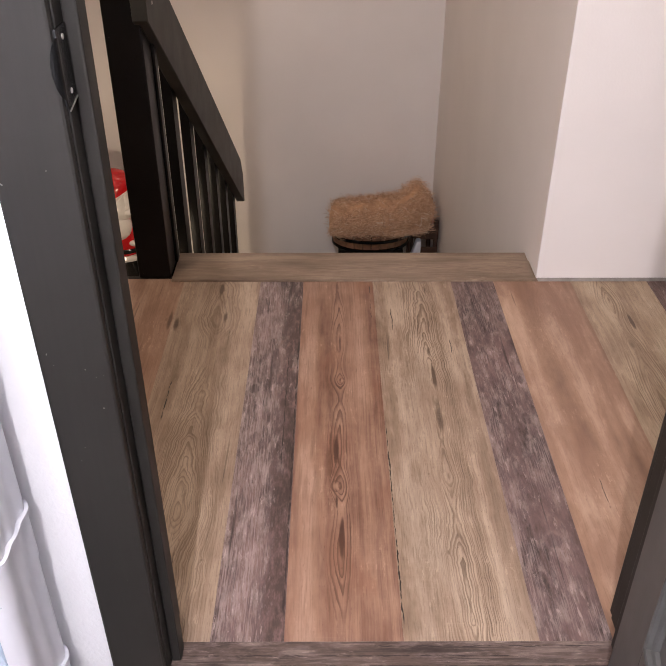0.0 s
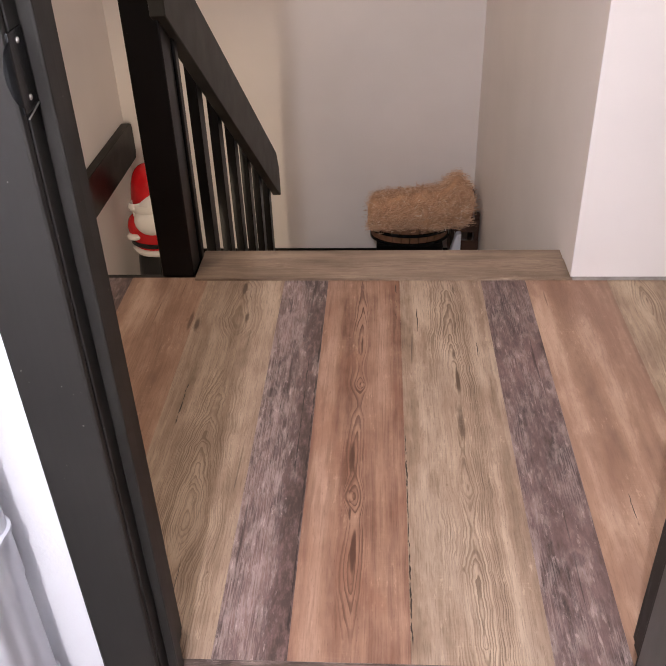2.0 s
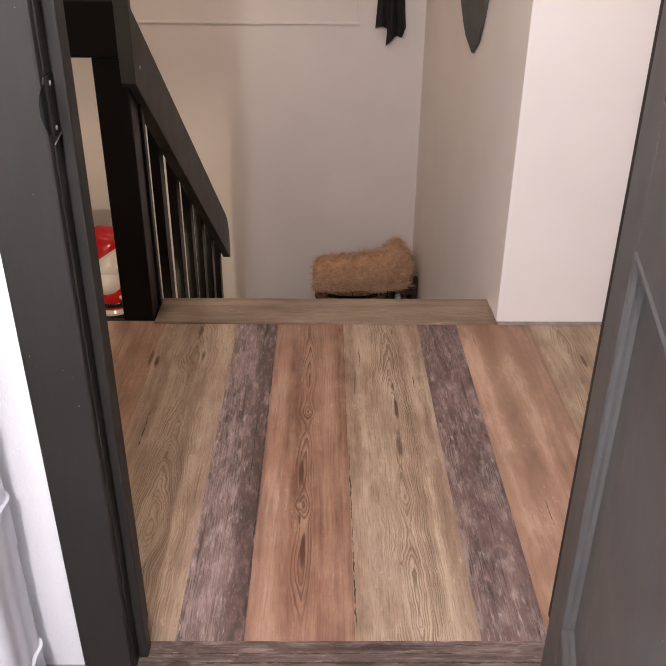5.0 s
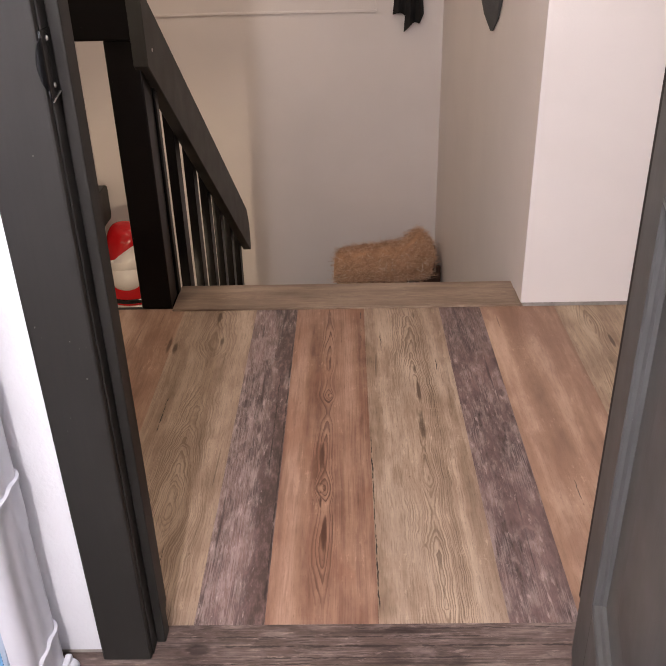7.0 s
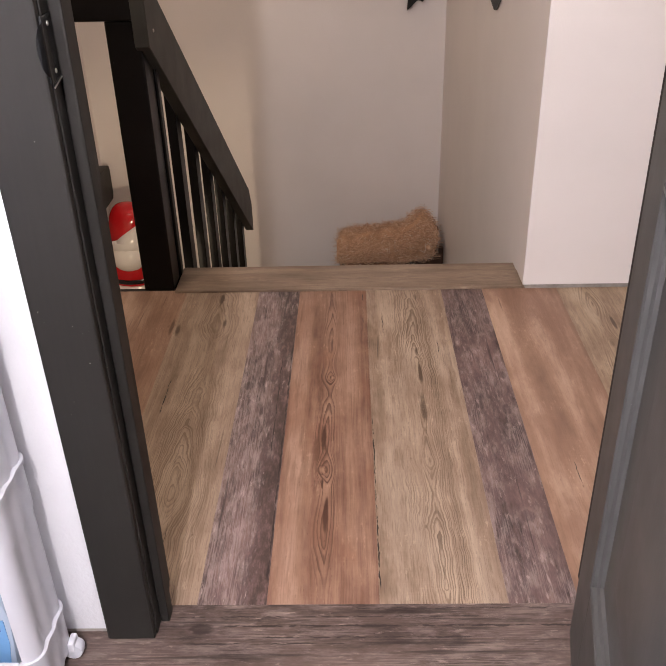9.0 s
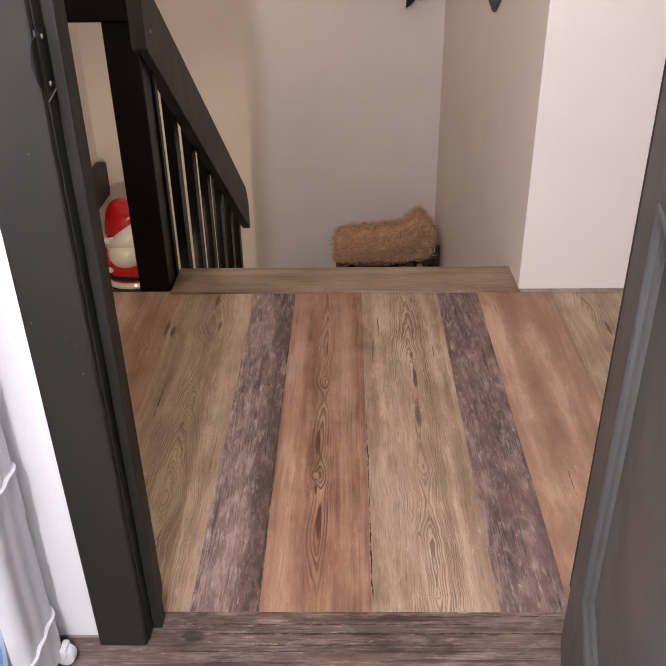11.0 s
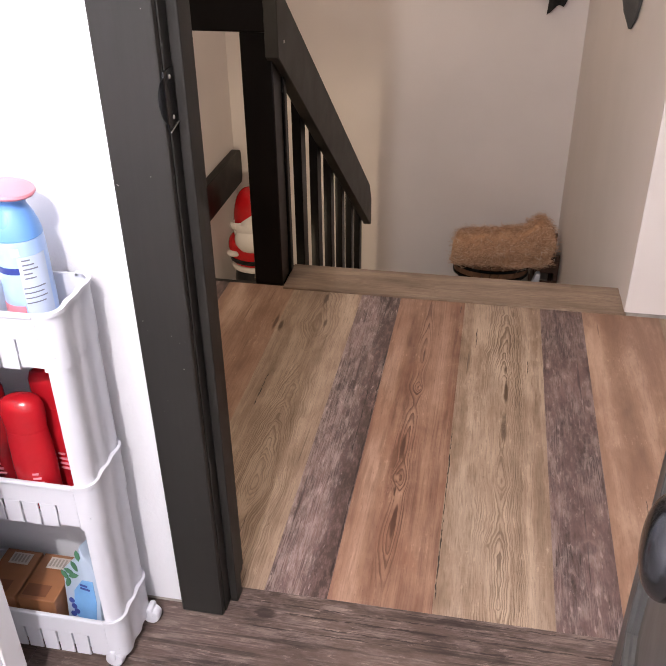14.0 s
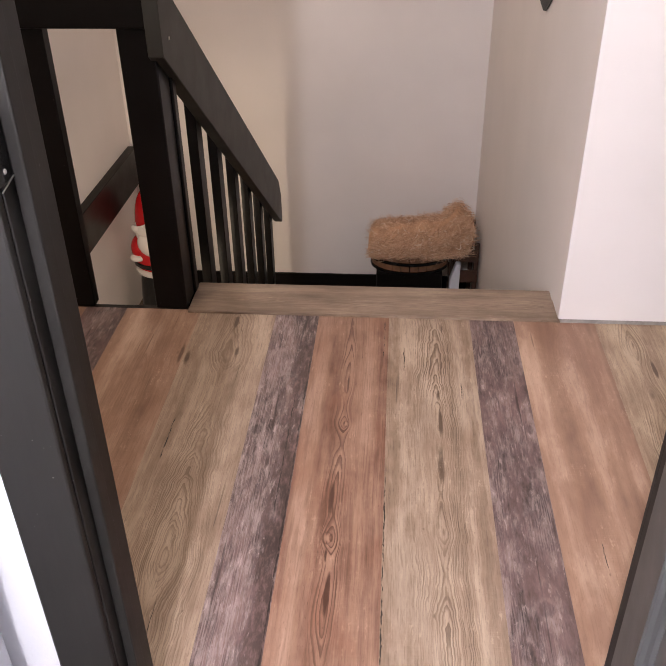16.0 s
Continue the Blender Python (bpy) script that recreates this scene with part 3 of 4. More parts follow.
bm = bmesh.new()
rails = ((0.008, 0.244), (0.84, 1.0), (1.91, 2.028))
STILE = 0.125
for x0, x1 in ((0, STILE), (DOOR_W - STILE, DOOR_W)):
    box(bm, x0, x1, 0, DOOR_T, 0.008, 2.028, 0.0015, 1)
for z0, z1 in rails:
    box(bm, STILE, DOOR_W - STILE, 0, DOOR_T, z0, z1)
for z0, z1 in ((0.244, 0.84), (1.0, 1.91)):
    door_panel(bm, STILE, DOOR_W - STILE, z0, z1, 0.0, 1)
    door_panel(bm, STILE, DOOR_W - STILE, z0, z1, DOOR_T, -1)
bmesh.ops.recalc_face_normals(bm, faces=bm.faces)
part("panel", bm, door_grey, door)
for z in (0.25, 1.05, 1.8):
    bm = boxed(-0.004, 0.0, 0.014, DOOR_T - 0.002, z - 0.045, z + 0.045)
    lathe(bm, [(0.006, -0.047), (0.006, 0.047)], 10, (-0.004, DOOR_T + 0.004, z))
    part("hinge", bm, black_metal, door, "black metal butt hinge")
# thin black strip that draws the dark line at the hinge edge
part("edge_seal", boxed(-0.004, -0.0005, 0.004, 0.012, 0.006, 2.02), strip_black, door, "thin black strip along the hinge edge")


def knob_mesh(sign, y):
    bm = bmesh.new()
    egg = [(0.0305 * math.sin(math.pi * k / 22) ** 0.85, 0.0475 - 0.0225 * math.cos(math.pi * k / 22)) for k in range(4, 22)]
    lathe(bm, [(0.033, 0.0), (0.033, 0.003), (0.028, 0.008), (0.013, 0.011), (0.011, 0.024)] + egg, 48)
    bmesh.ops.scale(bm, vec=(1.06, 1.06, 0.72), verts=bm.verts)
    turn = Matrix.Translation((DOOR_W - 0.066, y, 0.897)) @ Matrix.Rotation(radians(90 * sign), 4, "X")
    bmesh.ops.transform(bm, matrix=turn, verts=bm.verts)
    bmesh.ops.recalc_face_normals(bm, faces=bm.faces)
    return bm


part("knob", knob_mesh(1, 0.0), knob_metal, door, "dark pewter egg-shaped door knob")
part("knob", knob_mesh(-1, DOOR_T), knob_metal, door, "dark pewter egg-shaped door knob")
part("latch", boxed(DOOR_W, DOOR_W + 0.002, 0.006, DOOR_T - 0.006, 0.876, 0.934, 0.0005), steel, door, "steel latch plate")

# ---- stairs and nosing ----
stairs = thing("staircase", "short flight of brown wooden stairs going down", "stairs")
part("nosing", boxed(-0.47, RIGHT_X - 0.002, LAND_Y + 0.002, NOSE_Y, -0.022, 0.006, 0.003), nosing_wood, stairs, "pale oak-look stair nosing board")
for i in range(7):
    y = NOSE_Y - 0.02 + i * RUN
    z = -i * RISE
    part("riser", boxed(-0.468, RIGHT_X - 0.002, y, y + 0.016, z - RISE, z - 0.022), rail_black, stairs)
    if i < 6:
        part("tread", boxed(-0.468, RIGHT_X - 0.002, y + 0.016, y + RUN + 0.02, z - RISE - 0.022, z - RISE, 0.004), subfloor_mat, stairs)
bm = bmesh.new()
prism(bm, [(2.24, -0.28), (2.24, -0.02), (2.288, 0.0), (3.87, -1.13), (3.87, LOW_Z), (3.72, LOW_Z)], "x", -0.508, -0.47)
part("stringer", bm, rail_black, stairs)

# ---- guard and stair rail ----
guard = thing("stair_railing", "black painted wooden railing with square balusters beside the stairs", "railing")
part("newel_post", boxed(-0.566, -0.474, 2.137, 2.23, 0.001, 0.788, 0.004), rail_black, guard)
part("newel_trim", boxed(-0.52, -0.467, 2.232, 2.266, -0.02, 0.77, 0.004), rail_black, guard)
part("top_beam", boxed(LEFT_X, -0.452, 2.125, 2.165, 0.788, 0.932, 0.005), rail_black, guard)


def rail_z(y):
    return 0.721 - 0.7025 * (y - 2.12)


bm = bmesh.new()
prism(bm, [(2.12, 0.723), (2.12, 0.94), (2.15, rail_z(2.15) + 0.212), (3.9, rail_z(3.9) + 0.212), (3.965, rail_z(3.965) + 0.15), (3.965, rail_z(3.965) + 0.012), (3.95, rail_z(3.95))], "x", -0.489, -0.45, 0.003)
part("hand_rail", bm, rail_grey, guard, "charcoal sloping board rail")
bm = boxed(-0.4505, -0.4475, 2.181, 2.189, 0.75, 0.758, 0.001)
part("screw", bm, steel, guard)
for i in range(6):
    y = 2.56 + 0.258 * i
    foot = -0.7025 * (y - 2.288) - 0.02
    bm = bmesh.new()
    prism(bm, [(y - 0.034, foot - 0.1), (y + 0.034, foot - 0.1), (y + 0.034, rail_z(y + 0.034) + 0.1), (y - 0.034, rail_z(y - 0.034) + 0.1)], "x", -0.521, -0.4895, 0.002)
    part("baluster", bm, rail_black, guard)
part("half_post", boxed(-0.9, -0.75, 2.138, 2.176, 0.001, 0.788, 0.003), rail_black, guard)
for x in (-1.06, -1.25):
    part("baluster", boxed(x, x + 0.05, 2.138, 2.176, 0.001, 0.788, 0.003), rail_black, guard)

# wide board on the stairwell wall
bm = bmesh.new()
prism(bm, [(3.0, -0.595), (3.0, -0.385), (4.53, -0.385), (4.555, -0.395), (4.565, -0.42), (4.565, -0.56), (4.545, -0.595)], "x", LEFT_X + 0.001, LEFT_X + 0.05, 0.004)
tagged(new("wall_board", mesh_of("wall_board", bm, rail_black)), "glossy dark painted board on the stairwell wall", "wall board", kind="structure")

# framed panel on the back wall
panel = thing("wall_panel", "white framed flat panel on the stairwell wall", "panel")
PZ0, PZ1, PX0, PX1 = 0.53, 1.5, -1.2, 0.24
yb = BACK_Y - 0.001
part("board", boxed(PX0, PX1, yb - 0.004, yb, PZ0, PZ1), wall_white, panel)
for a in ((PX0, PX1, PZ0, PZ0 + 0.014), (PX0, PX1, PZ1 - 0.014, PZ1), (PX0, PX0 + 0.014, PZ0 + 0.014, PZ1 - 0.014), (PX1 - 0.014, PX1, PZ0 + 0.014, PZ1 - 0.014)):
    part("frame", boxed(a[0], a[1], yb - 0.0075, yb - 0.004, a[2], a[3], 0.002), wall_white, panel)

# ---- hanging things at the lower landing ----
cloth_black = plain("black knitted cloth", (0.012, 0.011, 0.012), 0.95, vary=0.2, scale=200, bump=0.3)
cloth_grey = plain("grey felt cloth", (0.085, 0.085, 0.085), 0.8, vary=0.25, scale=150, bump=0.3)


def hanging_cloth(bm, x0, x1, z0, z1, y, depth, folds, slant, tip):
    """A folded piece of cloth that hangs down: a closed, wavy slab with a slanting hem."""
    nx, nz = 18, 14
    def at(i, j, side):
        u, v = i / nx, j / nz
        x = x0 + (x1 - x0) * u + 0.01 * math.sin(v * 5 + u * 3)
        hem = z0 + slant * u + tip * abs(math.sin(u * math.pi * 1.5))
        z = hem + (z1 - hem) * v
        d = depth * (0.55 + 0.45 * math.sin(u * folds * math.pi)) * (0.6 + 0.4 * (1 - v)) * (math.sin(math.pi * min(max(u, 0.04), 0.96)) ** 0.4)
        return (x, y - (d if side else 0.0), z)
    grid = {(i, j, s): bm.verts.new(at(i, j, s)) for i in range(nx + 1) for j in range(nz + 1) for s in (0, 1)}
    for i in range(nx):
        for j in range(nz):
            for s in (0, 1):
                bm.faces.new([grid[(i + a, j + b, s)] for a, b in ((0, 0), (1, 0), (1, 1), (0, 1))])
    for i in range(nx):
        for j in (0, nz):
            bm.faces.new([grid[(i, j, 0)], grid[(i + 1, j, 0)], grid[(i + 1, j, 1)], grid[(i, j, 1)]])
    for j in range(nz):
        for i in (0, nx):
            bm.faces.new([grid[(i, j, 0)], grid[(i, j + 1, 0)], grid[(i, j + 1, 1)], grid[(i, j, 1)]])
    bmesh.ops.recalc_face_normals(bm, faces=bm.faces)


scarf = thing("scarf", "black knitted scarf hanging on the back wall", "scarf")
bm = bmesh.new()
hanging_cloth(bm, 0.385, 0.49, 0.425, 1.15, BACK_Y - 0.004, 0.06, 3.3, 0.07, 0.02)
part("long_end", bm, cloth_black, scarf)
bm = bmesh.new()
hanging_cloth(bm, 0.325, 0.405, 0.515, 1.15, BACK_Y - 0.01, 0.04, 2.5, -0.01, 0.015)
part("short_end", bm, cloth_black, scarf)
part("hook", boxed(0.33, 0.41, BACK_Y - 0.07, BACK_Y, 1.13, 1.17, 0.006), black_metal, scarf)

bag = thing("hanging_bag", "grey felt bag hanging on the stair wall", "bag")
bm = bmesh.new()
hanging_cloth(bm, -0.27, 0.27, 0.0, 0.75, 0.0, 0.09, 1.0, 0.0, 0.0)
for v in bm.verts:
    k = max(0.0, min(1.0, v.co.z / 0.3))
    v.co.x = v.co.x * (0.04 + 0.96 * k ** 0.55)
    v.co.y = v.co.y * (0.1 + 0.9 * k ** 0.7)
bmesh.ops.transform(bm, matrix=pose(RIGHT_X - 0.009, 2.94, 0.67, 0, 0, -90), verts=bm.verts)
part("body", bm, cloth_grey, bag)
part("strap", boxed(RIGHT_X - 0.02, RIGHT_X - 0.009, 2.925, 2.955, 1.38, 1.6, 0.002), cloth_black, bag)
part("hook", boxed(RIGHT_X - 0.03, RIGHT_X, 2.93, 2.95, 1.585, 1.615, 0.004), black_metal, bag)

# ---- straw bale on a slatted planter ----
planter_wood = plain("dark streaked planter wood", (0.24, 0.115, 0.06), 0.6, vary=0.45, scale=40)
straw_mat = Mat("dry straw", 0.7)
isl = straw_mat.node("ShaderNodeNewGeometry").outputs["Random Per Island"]
straw_mat = straw_mat.done(straw_mat.ramp(isl, [(0.0, (0.28, 0.155, 0.09)), (0.35, (0.58, 0.345, 0.22)), (0.75, (0.76, 0.52, 0.36)), (0.965, (0.8, 0.62, 0.45)), (0.985, (0.92, 0.86, 0.76))]))
straw_core = plain("matted straw", (0.5, 0.3, 0.18), 0.9, vary=0.4, scale=120, bump=0.6)
PLX, PLY, RIM_Z = 0.214, 4.22, -0.818
planter = thing("planter", "oval wooden slatted planter with a black band on a black stand", "planter")
for i in range(28):
    a0, a1 = 2 * math.pi * (i + 0.05) / 28, 2 * math.pi * (i + 0.95) / 28
    bm = bmesh.new()
    vs = []
    for z, k in ((RIM_Z - 0.105, 0.9), (RIM_Z, 1.0)):
        for r in (1.0, 0.93):
            for a in (a0, a1):
                vs.append(bm.verts.new((PLX + 0.23 * k * r * math.cos(a), PLY + 0.16 * k * r * math.sin(a), z - 0.006 * (i % 3 == 0))))
    for f in ((0, 1, 5, 4), (2, 6, 7, 3), (0, 4, 6, 2), (1, 3, 7, 5), (4, 5, 7, 6), (0, 2, 3, 1)):
        bm.faces.new([vs[k] for k in f])
    bmesh.ops.recalc_face_normals(bm, faces=bm.faces)
    part("slat", bm, planter_wood, planter)
for z, k in ((RIM_Z - 0.042, 0.965), (RIM_Z - 0.1, 0.908)):
    bm = bmesh.new()
    lathe(bm, [(0.227 * k, z - 0.009), (0.237 * k, z - 0.007), (0.237 * k, z + 0.007), (0.227 * k, z + 0.009)], 48, (PLX, PLY, 0), (1, 0.712))
    part("band", bm, black_metal, planter, "black metal band")
part("stand", boxed(PLX - 0.18, PLX + 0.18, PLY - 0.13, PLY + 0.13, LOW_Z, RIM_Z - 0.1055, 0.01), rail_black, planter, "black box stand")

bale = thing("straw_bale", "shaggy golden straw bale lying on the planter", "straw bale")
rng = random.Random(4)


def bale_surface(u, v):
    """A point on the bale's lumpy outer face. u along x, v round the section."""
    x = 0.0 + 0.54 * u
    rise = 0.078 * max(0.0, u - 0.1) ** 1.2 + 0.07 * math.exp(-((u - 0.84) / 0.09) ** 2)
    cy, cz = 4.245, RIM_Z + 0.026 + rise * 0.5
    hy, hz = 0.18, 0.042 + rise * 0.5
    end = min(1.0, (min(u, 1 - u) / 0.08)) ** 0.5
    a = 2 * math.pi * v
    sx = math.copysign(abs(math.cos(a)) ** 0.6, math.cos(a))
    sz = math.copysign(abs(math.sin(a)) ** 0.6, math.sin(a))
    lump = 1 + 0.16 * noise.noise(Vector((x * 9, sx * 2, sz * 2)))
    return Vector((x + 0.015 * sz, cy + hy * sx * (0.75 + 0.25 * end) * lump, cz + hz * sz * (0.72 + 0.28 * end) * lump))


bm = bmesh.new()
nu, nv = 28, 28
rings = [[bm.verts.new(bale_surface(i / nu, j / nv)) for j in range(nv)] for i in range(nu + 1)]
for a, b in zip(rings, rings[1:]):
    for j in range(nv):
        bm.faces.new((a[j], a[(j + 1) % nv], b[(j + 1) % nv], b[j]))
bm.faces.new(rings[0]), bm.faces.new(rings[-1])
bmesh.ops.recalc_face_normals(bm, faces=bm.faces)
part("core", bm, straw_core, bale)
verts, faces = [], []
for k in range(17000):
    u, v = rng.random(), rng.random()
    p = bale_surface(u, v)
    c = bale_surface(u, v + 0.5)
    out = (p - c).normalized()
    flat = Vector((rng.gauss(0, 1), rng.gauss(0, 0.8), rng.gauss(0, 0.5)))
    d = (flat - out * flat.dot(out) * rng.uniform(0.4, 1.0)).normalized()
    d = (d + out * rng.choice((0.05, 0.1, 0.18, 0.3, 0.5))).normalized()
    length, wide = rng.uniform(0.012, 0.055), rng.choice((0.0003, 0.0004, 0.0005, 0.0006, 0.001))
    if k % 150 == 0:
        length, wide = rng.uniform(0.015, 0.03), 0.003
    side = d.cross(out).normalized() * wide
    up = d.cross(side).normalized() * wide
    bend = Vector((rng.gauss(0, 0.011), rng.gauss(0, 0.011), rng.gauss(0, 0.011)))
    if min((p - d * length * 0.4).z, (p + d * length * 0.6).z) < RIM_Z - 0.012:
        continue
    n0 = len(verts)
    for q in (p - d * length * 0.4, p + out * 0.004 + bend, p + d * length * 0.6 + bend):
        verts += [q + side, q - side + up, q - up]
    for k in (0, 3):
        for i in range(3):
            faces.append((n0 + k + i, n0 + k + (i + 1) % 3, n0 + k + 3 + (i + 1) % 3, n0 + k + 3 + i))
me = bpy.data.meshes.new("straw")
me.from_pydata([tuple(v) for v in verts], [], faces)
me.materials.append(straw_mat)
ob = new("straw", me)
ob.parent = bale
tagged(ob, "loose straw stalks", kind="stuff")

crate_wood = plain("dark stained crate wood", (0.06, 0.026, 0.015), 0.55, vary=0.4, scale=30)
crate = thing("crate", "dark brown wooden slatted crate standing by the wall", "crate")
for x, y in ((0.475, 4.2), (0.58, 4.2), (0.475, 4.5), (0.58, 4.5)):
    part("post", boxed(x - 0.012, x + 0.012, y - 0.012, y + 0.012, LOW_Z, -0.79, 0.002), crate_wood, crate)
for k in range(4):
    z = LOW_Z + 0.03 + k * 0.125
    part("slat", boxed(0.463, 0.592, 4.176, 4.187, z, z + 0.075, 0.002), crate_wood, crate)
    part("slat", boxed(0.451, 0.462, 4.188, 4.512, z, z + 0.075, 0.002), crate_wood, crate)
bm = bmesh.new()
prism(bm, [(0.43, LOW_Z), (0.485, LOW_Z), (0.49, -0.87), (0.465, -0.872), (0.435, -0.97)], "y", 4.1, 4.15, 0.006)
tagged(new("paper_bag", mesh_of("paper_bag", bm, white_plastic)), "white folded paper bag standing beside the planter", "bag")

# ---- figurine on the lower landing ----
red_gloss = plain("glossy red glaze", (0.5, 0.012, 0.016), 0.12, vary=0.1)
white_gloss = plain("glossy white glaze", (0.78, 0.74, 0.72), 0.15, vary=0.03)
black_gloss = plain("glossy black glaze", (0.012, 0.012, 0.013), 0.15)
FX, FY = -1.19, 4.22
bm = bmesh.new()


def blob(mat, cx, cy, cz, rx, ry, rz, seg=20):
    made = bmesh.ops.create_uvsphere(bm, u_segments=seg, v_segments=seg // 2 + 2, radius=1.0, matrix=Matrix.Translation((cx, cy, cz)) @ Matrix.Diagonal((rx, ry, rz, 1)))
    for f in {f for v in made["verts"] for f in v.link_faces}:
        f.material_index = mat


def turned(mat, profile, seg=28):
    before = set(bm.faces)
    lathe(bm, profile, seg, (FX, FY, LOW_Z), (1, 0.85))
    for f in set(bm.faces) - before:
        f.material_index = mat


turned(2, [(0.14, 0.0), (0.15, 0.03), (0.145, 0.1), (0.135, 0.2), (0.125, 0.245)])
turned(1, [(0.125, 0.24), (0.148, 0.247), (0.155, 0.265), (0.148, 0.283), (0.13, 0.288)])
turned(0, [(0.138, 0.286), (0.15, 0.31), (0.156, 0.37), (0.15, 0.43), (0.13, 0.49), (0.1, 0.52)])
turned(2, [(0.153, 0.305), (0.16, 0.31), (0.161, 0.332), (0.155, 0.337)])
blob(1, FX, FY - 0.03, LOW_Z + 0.57, 0.122, 0.115, 0.1)
blob(1, FX, FY - 0.085, LOW_Z + 0.48, 0.1, 0.075, 0.1)
for s in (-1, 1):
    blob(1, FX + s * 0.08, FY - 0.075, LOW_Z + 0.575, 0.044, 0.045, 0.034)
    blob(0, FX + s * 0.1, FY - 0.035, LOW_Z + 0.42, 0.055, 0.075, 0.085)
    blob(1, FX + s * 0.108, FY - 0.085, LOW_Z + 0.375, 0.046, 0.045, 0.024)
turned(0, [(0.1, 0.6), (0.118, 0.606), (0.124, 0.63), (0.1225, 0.65), (0.1215, 0.67), (0.119, 0.69), (0.115, 0.71), (0.109, 0.73), (0.101, 0.75), (0.09, 0.768), (0.077, 0.783), (0.06, 0.796), (0.04, 0.805), (0.02, 0.81), (0.004, 0.8115)])
for v in bm.verts:
    h = v.co.z - LOW_Z
    if h > 0.6:
        v.co.z += 0.9 * (v.co.x - FX) * max(0.0, 1 - (h - 0.6) / 0.2)
    v.co.z += 0.055 * h / 0.24 if h < 0.24 else 0.055 - (h - 0.24) * 0.11
ob = new("figurine", mesh_of("figurine", bm, red_gloss, white_gloss, black_gloss))
tagged(ob, "glossy red and white ceramic holiday figurine with black base", "figurine")

# ---- bathroom: vanity cabinet ----
vanity = thing("vanity_cabinet", "white painted bathroom vanity cabinet with panel door", "cabinet")
part("body", boxed(-1.15, -0.545, -0.4, 0.612, 0.0, 0.8, 0.003), vanity_white, vanity)
for y0, y1 in ((0.13, 0.606), (-0.395, 0.118)):
    bm = boxed(-0.545, -0.5302, y0, y0 + 0.045, 0.08, 0.78, 0.002)
    box(bm, -0.545, -0.5302, y1 - 0.045, y1, 0.08, 0.78, 0.002)
    box(bm, -0.545, -0.5305, y0 + 0.045, y1 - 0.045, 0.08, 0.125, 0.002)
    box(bm, -0.545, -0.5305, y0 + 0.045, y1 - 0.045, 0.735, 0.78, 0.002)
    box(bm, -0.545, -0.535, y0 + 0.045, y1 - 0.045, 0.125, 0.735)
    d = part("door", bm, vanity_white, vanity)
    bm = lathe(bmesh.new(), [(0.006, 0), (0.006, 0.01), (0.014, 0.016), (0.012, 0.024), (0.002, 0.026)], 16)
    bmesh.ops.transform(bm, matrix=Matrix.Translation((-0.53, y1 - 0.022 if y0 > 0 else y1 - 0.022, 0.6)) @ Matrix.Rotation(radians(90), 4, "Y"), verts=bm.verts)
    part("knob", bm, white_plastic, d)
part("top", boxed(-1.15, -0.53, -0.42, 0.614, 0.801, 0.83, 0.006), vanity_white, vanity)

# ---- bathroom: slim rolling cart ----
CX0, CX1, CY0, CY1 = -0.86, -0.4, 0.688, 0.816
cart = thing("storage_cart", "slim white plastic three-tier rolling storage cart", "storage cart")


def rounded_end(x_in, x_out, y0, y1, r, flute=0.0, n=6):
    """Half outline of a cart end in plan: from the front edge round the outer corners to the back edge."""
    pts = [(x_in, y0)]
    for i in range(n + 1):
        a = -math.pi / 2 + (math.pi / 2) * i / n
        pts.append((x_out - r + r * math.cos(a), y0 + r + r * math.sin(a)))
    if flute:
        for i in range(1, 24):
            v = i / 24
            pts.append((x_out - flute * math.sin(v * math.pi * 2) ** 2, y0 + r + (y1 - y0 - 2 * r) * v))
    for i in range(n + 1):
        a = (math.pi / 2) * i / n
        pts.append((x_out - r + r * math.cos(a), y1 - r + r * math.sin(a)))
    pts.append((x_in, y1))
    return pts


def shell(bm, outer, inner, z0, z1, flare=0.0):
    """A thin standing strip between two outlines of equal length."""
    n = len(outer)
    rows = [[bm.verts.new((p[0] * 1.0, p[1], z)) for p in o] for o, z in ((outer, z0), (outer, z1), (inner, z1), (inner, z0))]
    for k in range(4):
        a, b = rows[k], rows[(k + 1) % 4]
        for i in range(n - 1):
            bm.faces.new((a[i], a[i + 1], b[i + 1], b[i]))
    bm.faces.new([r[0] for r in rows]), bm.faces.new([r[-1] for r in rows][::-1])


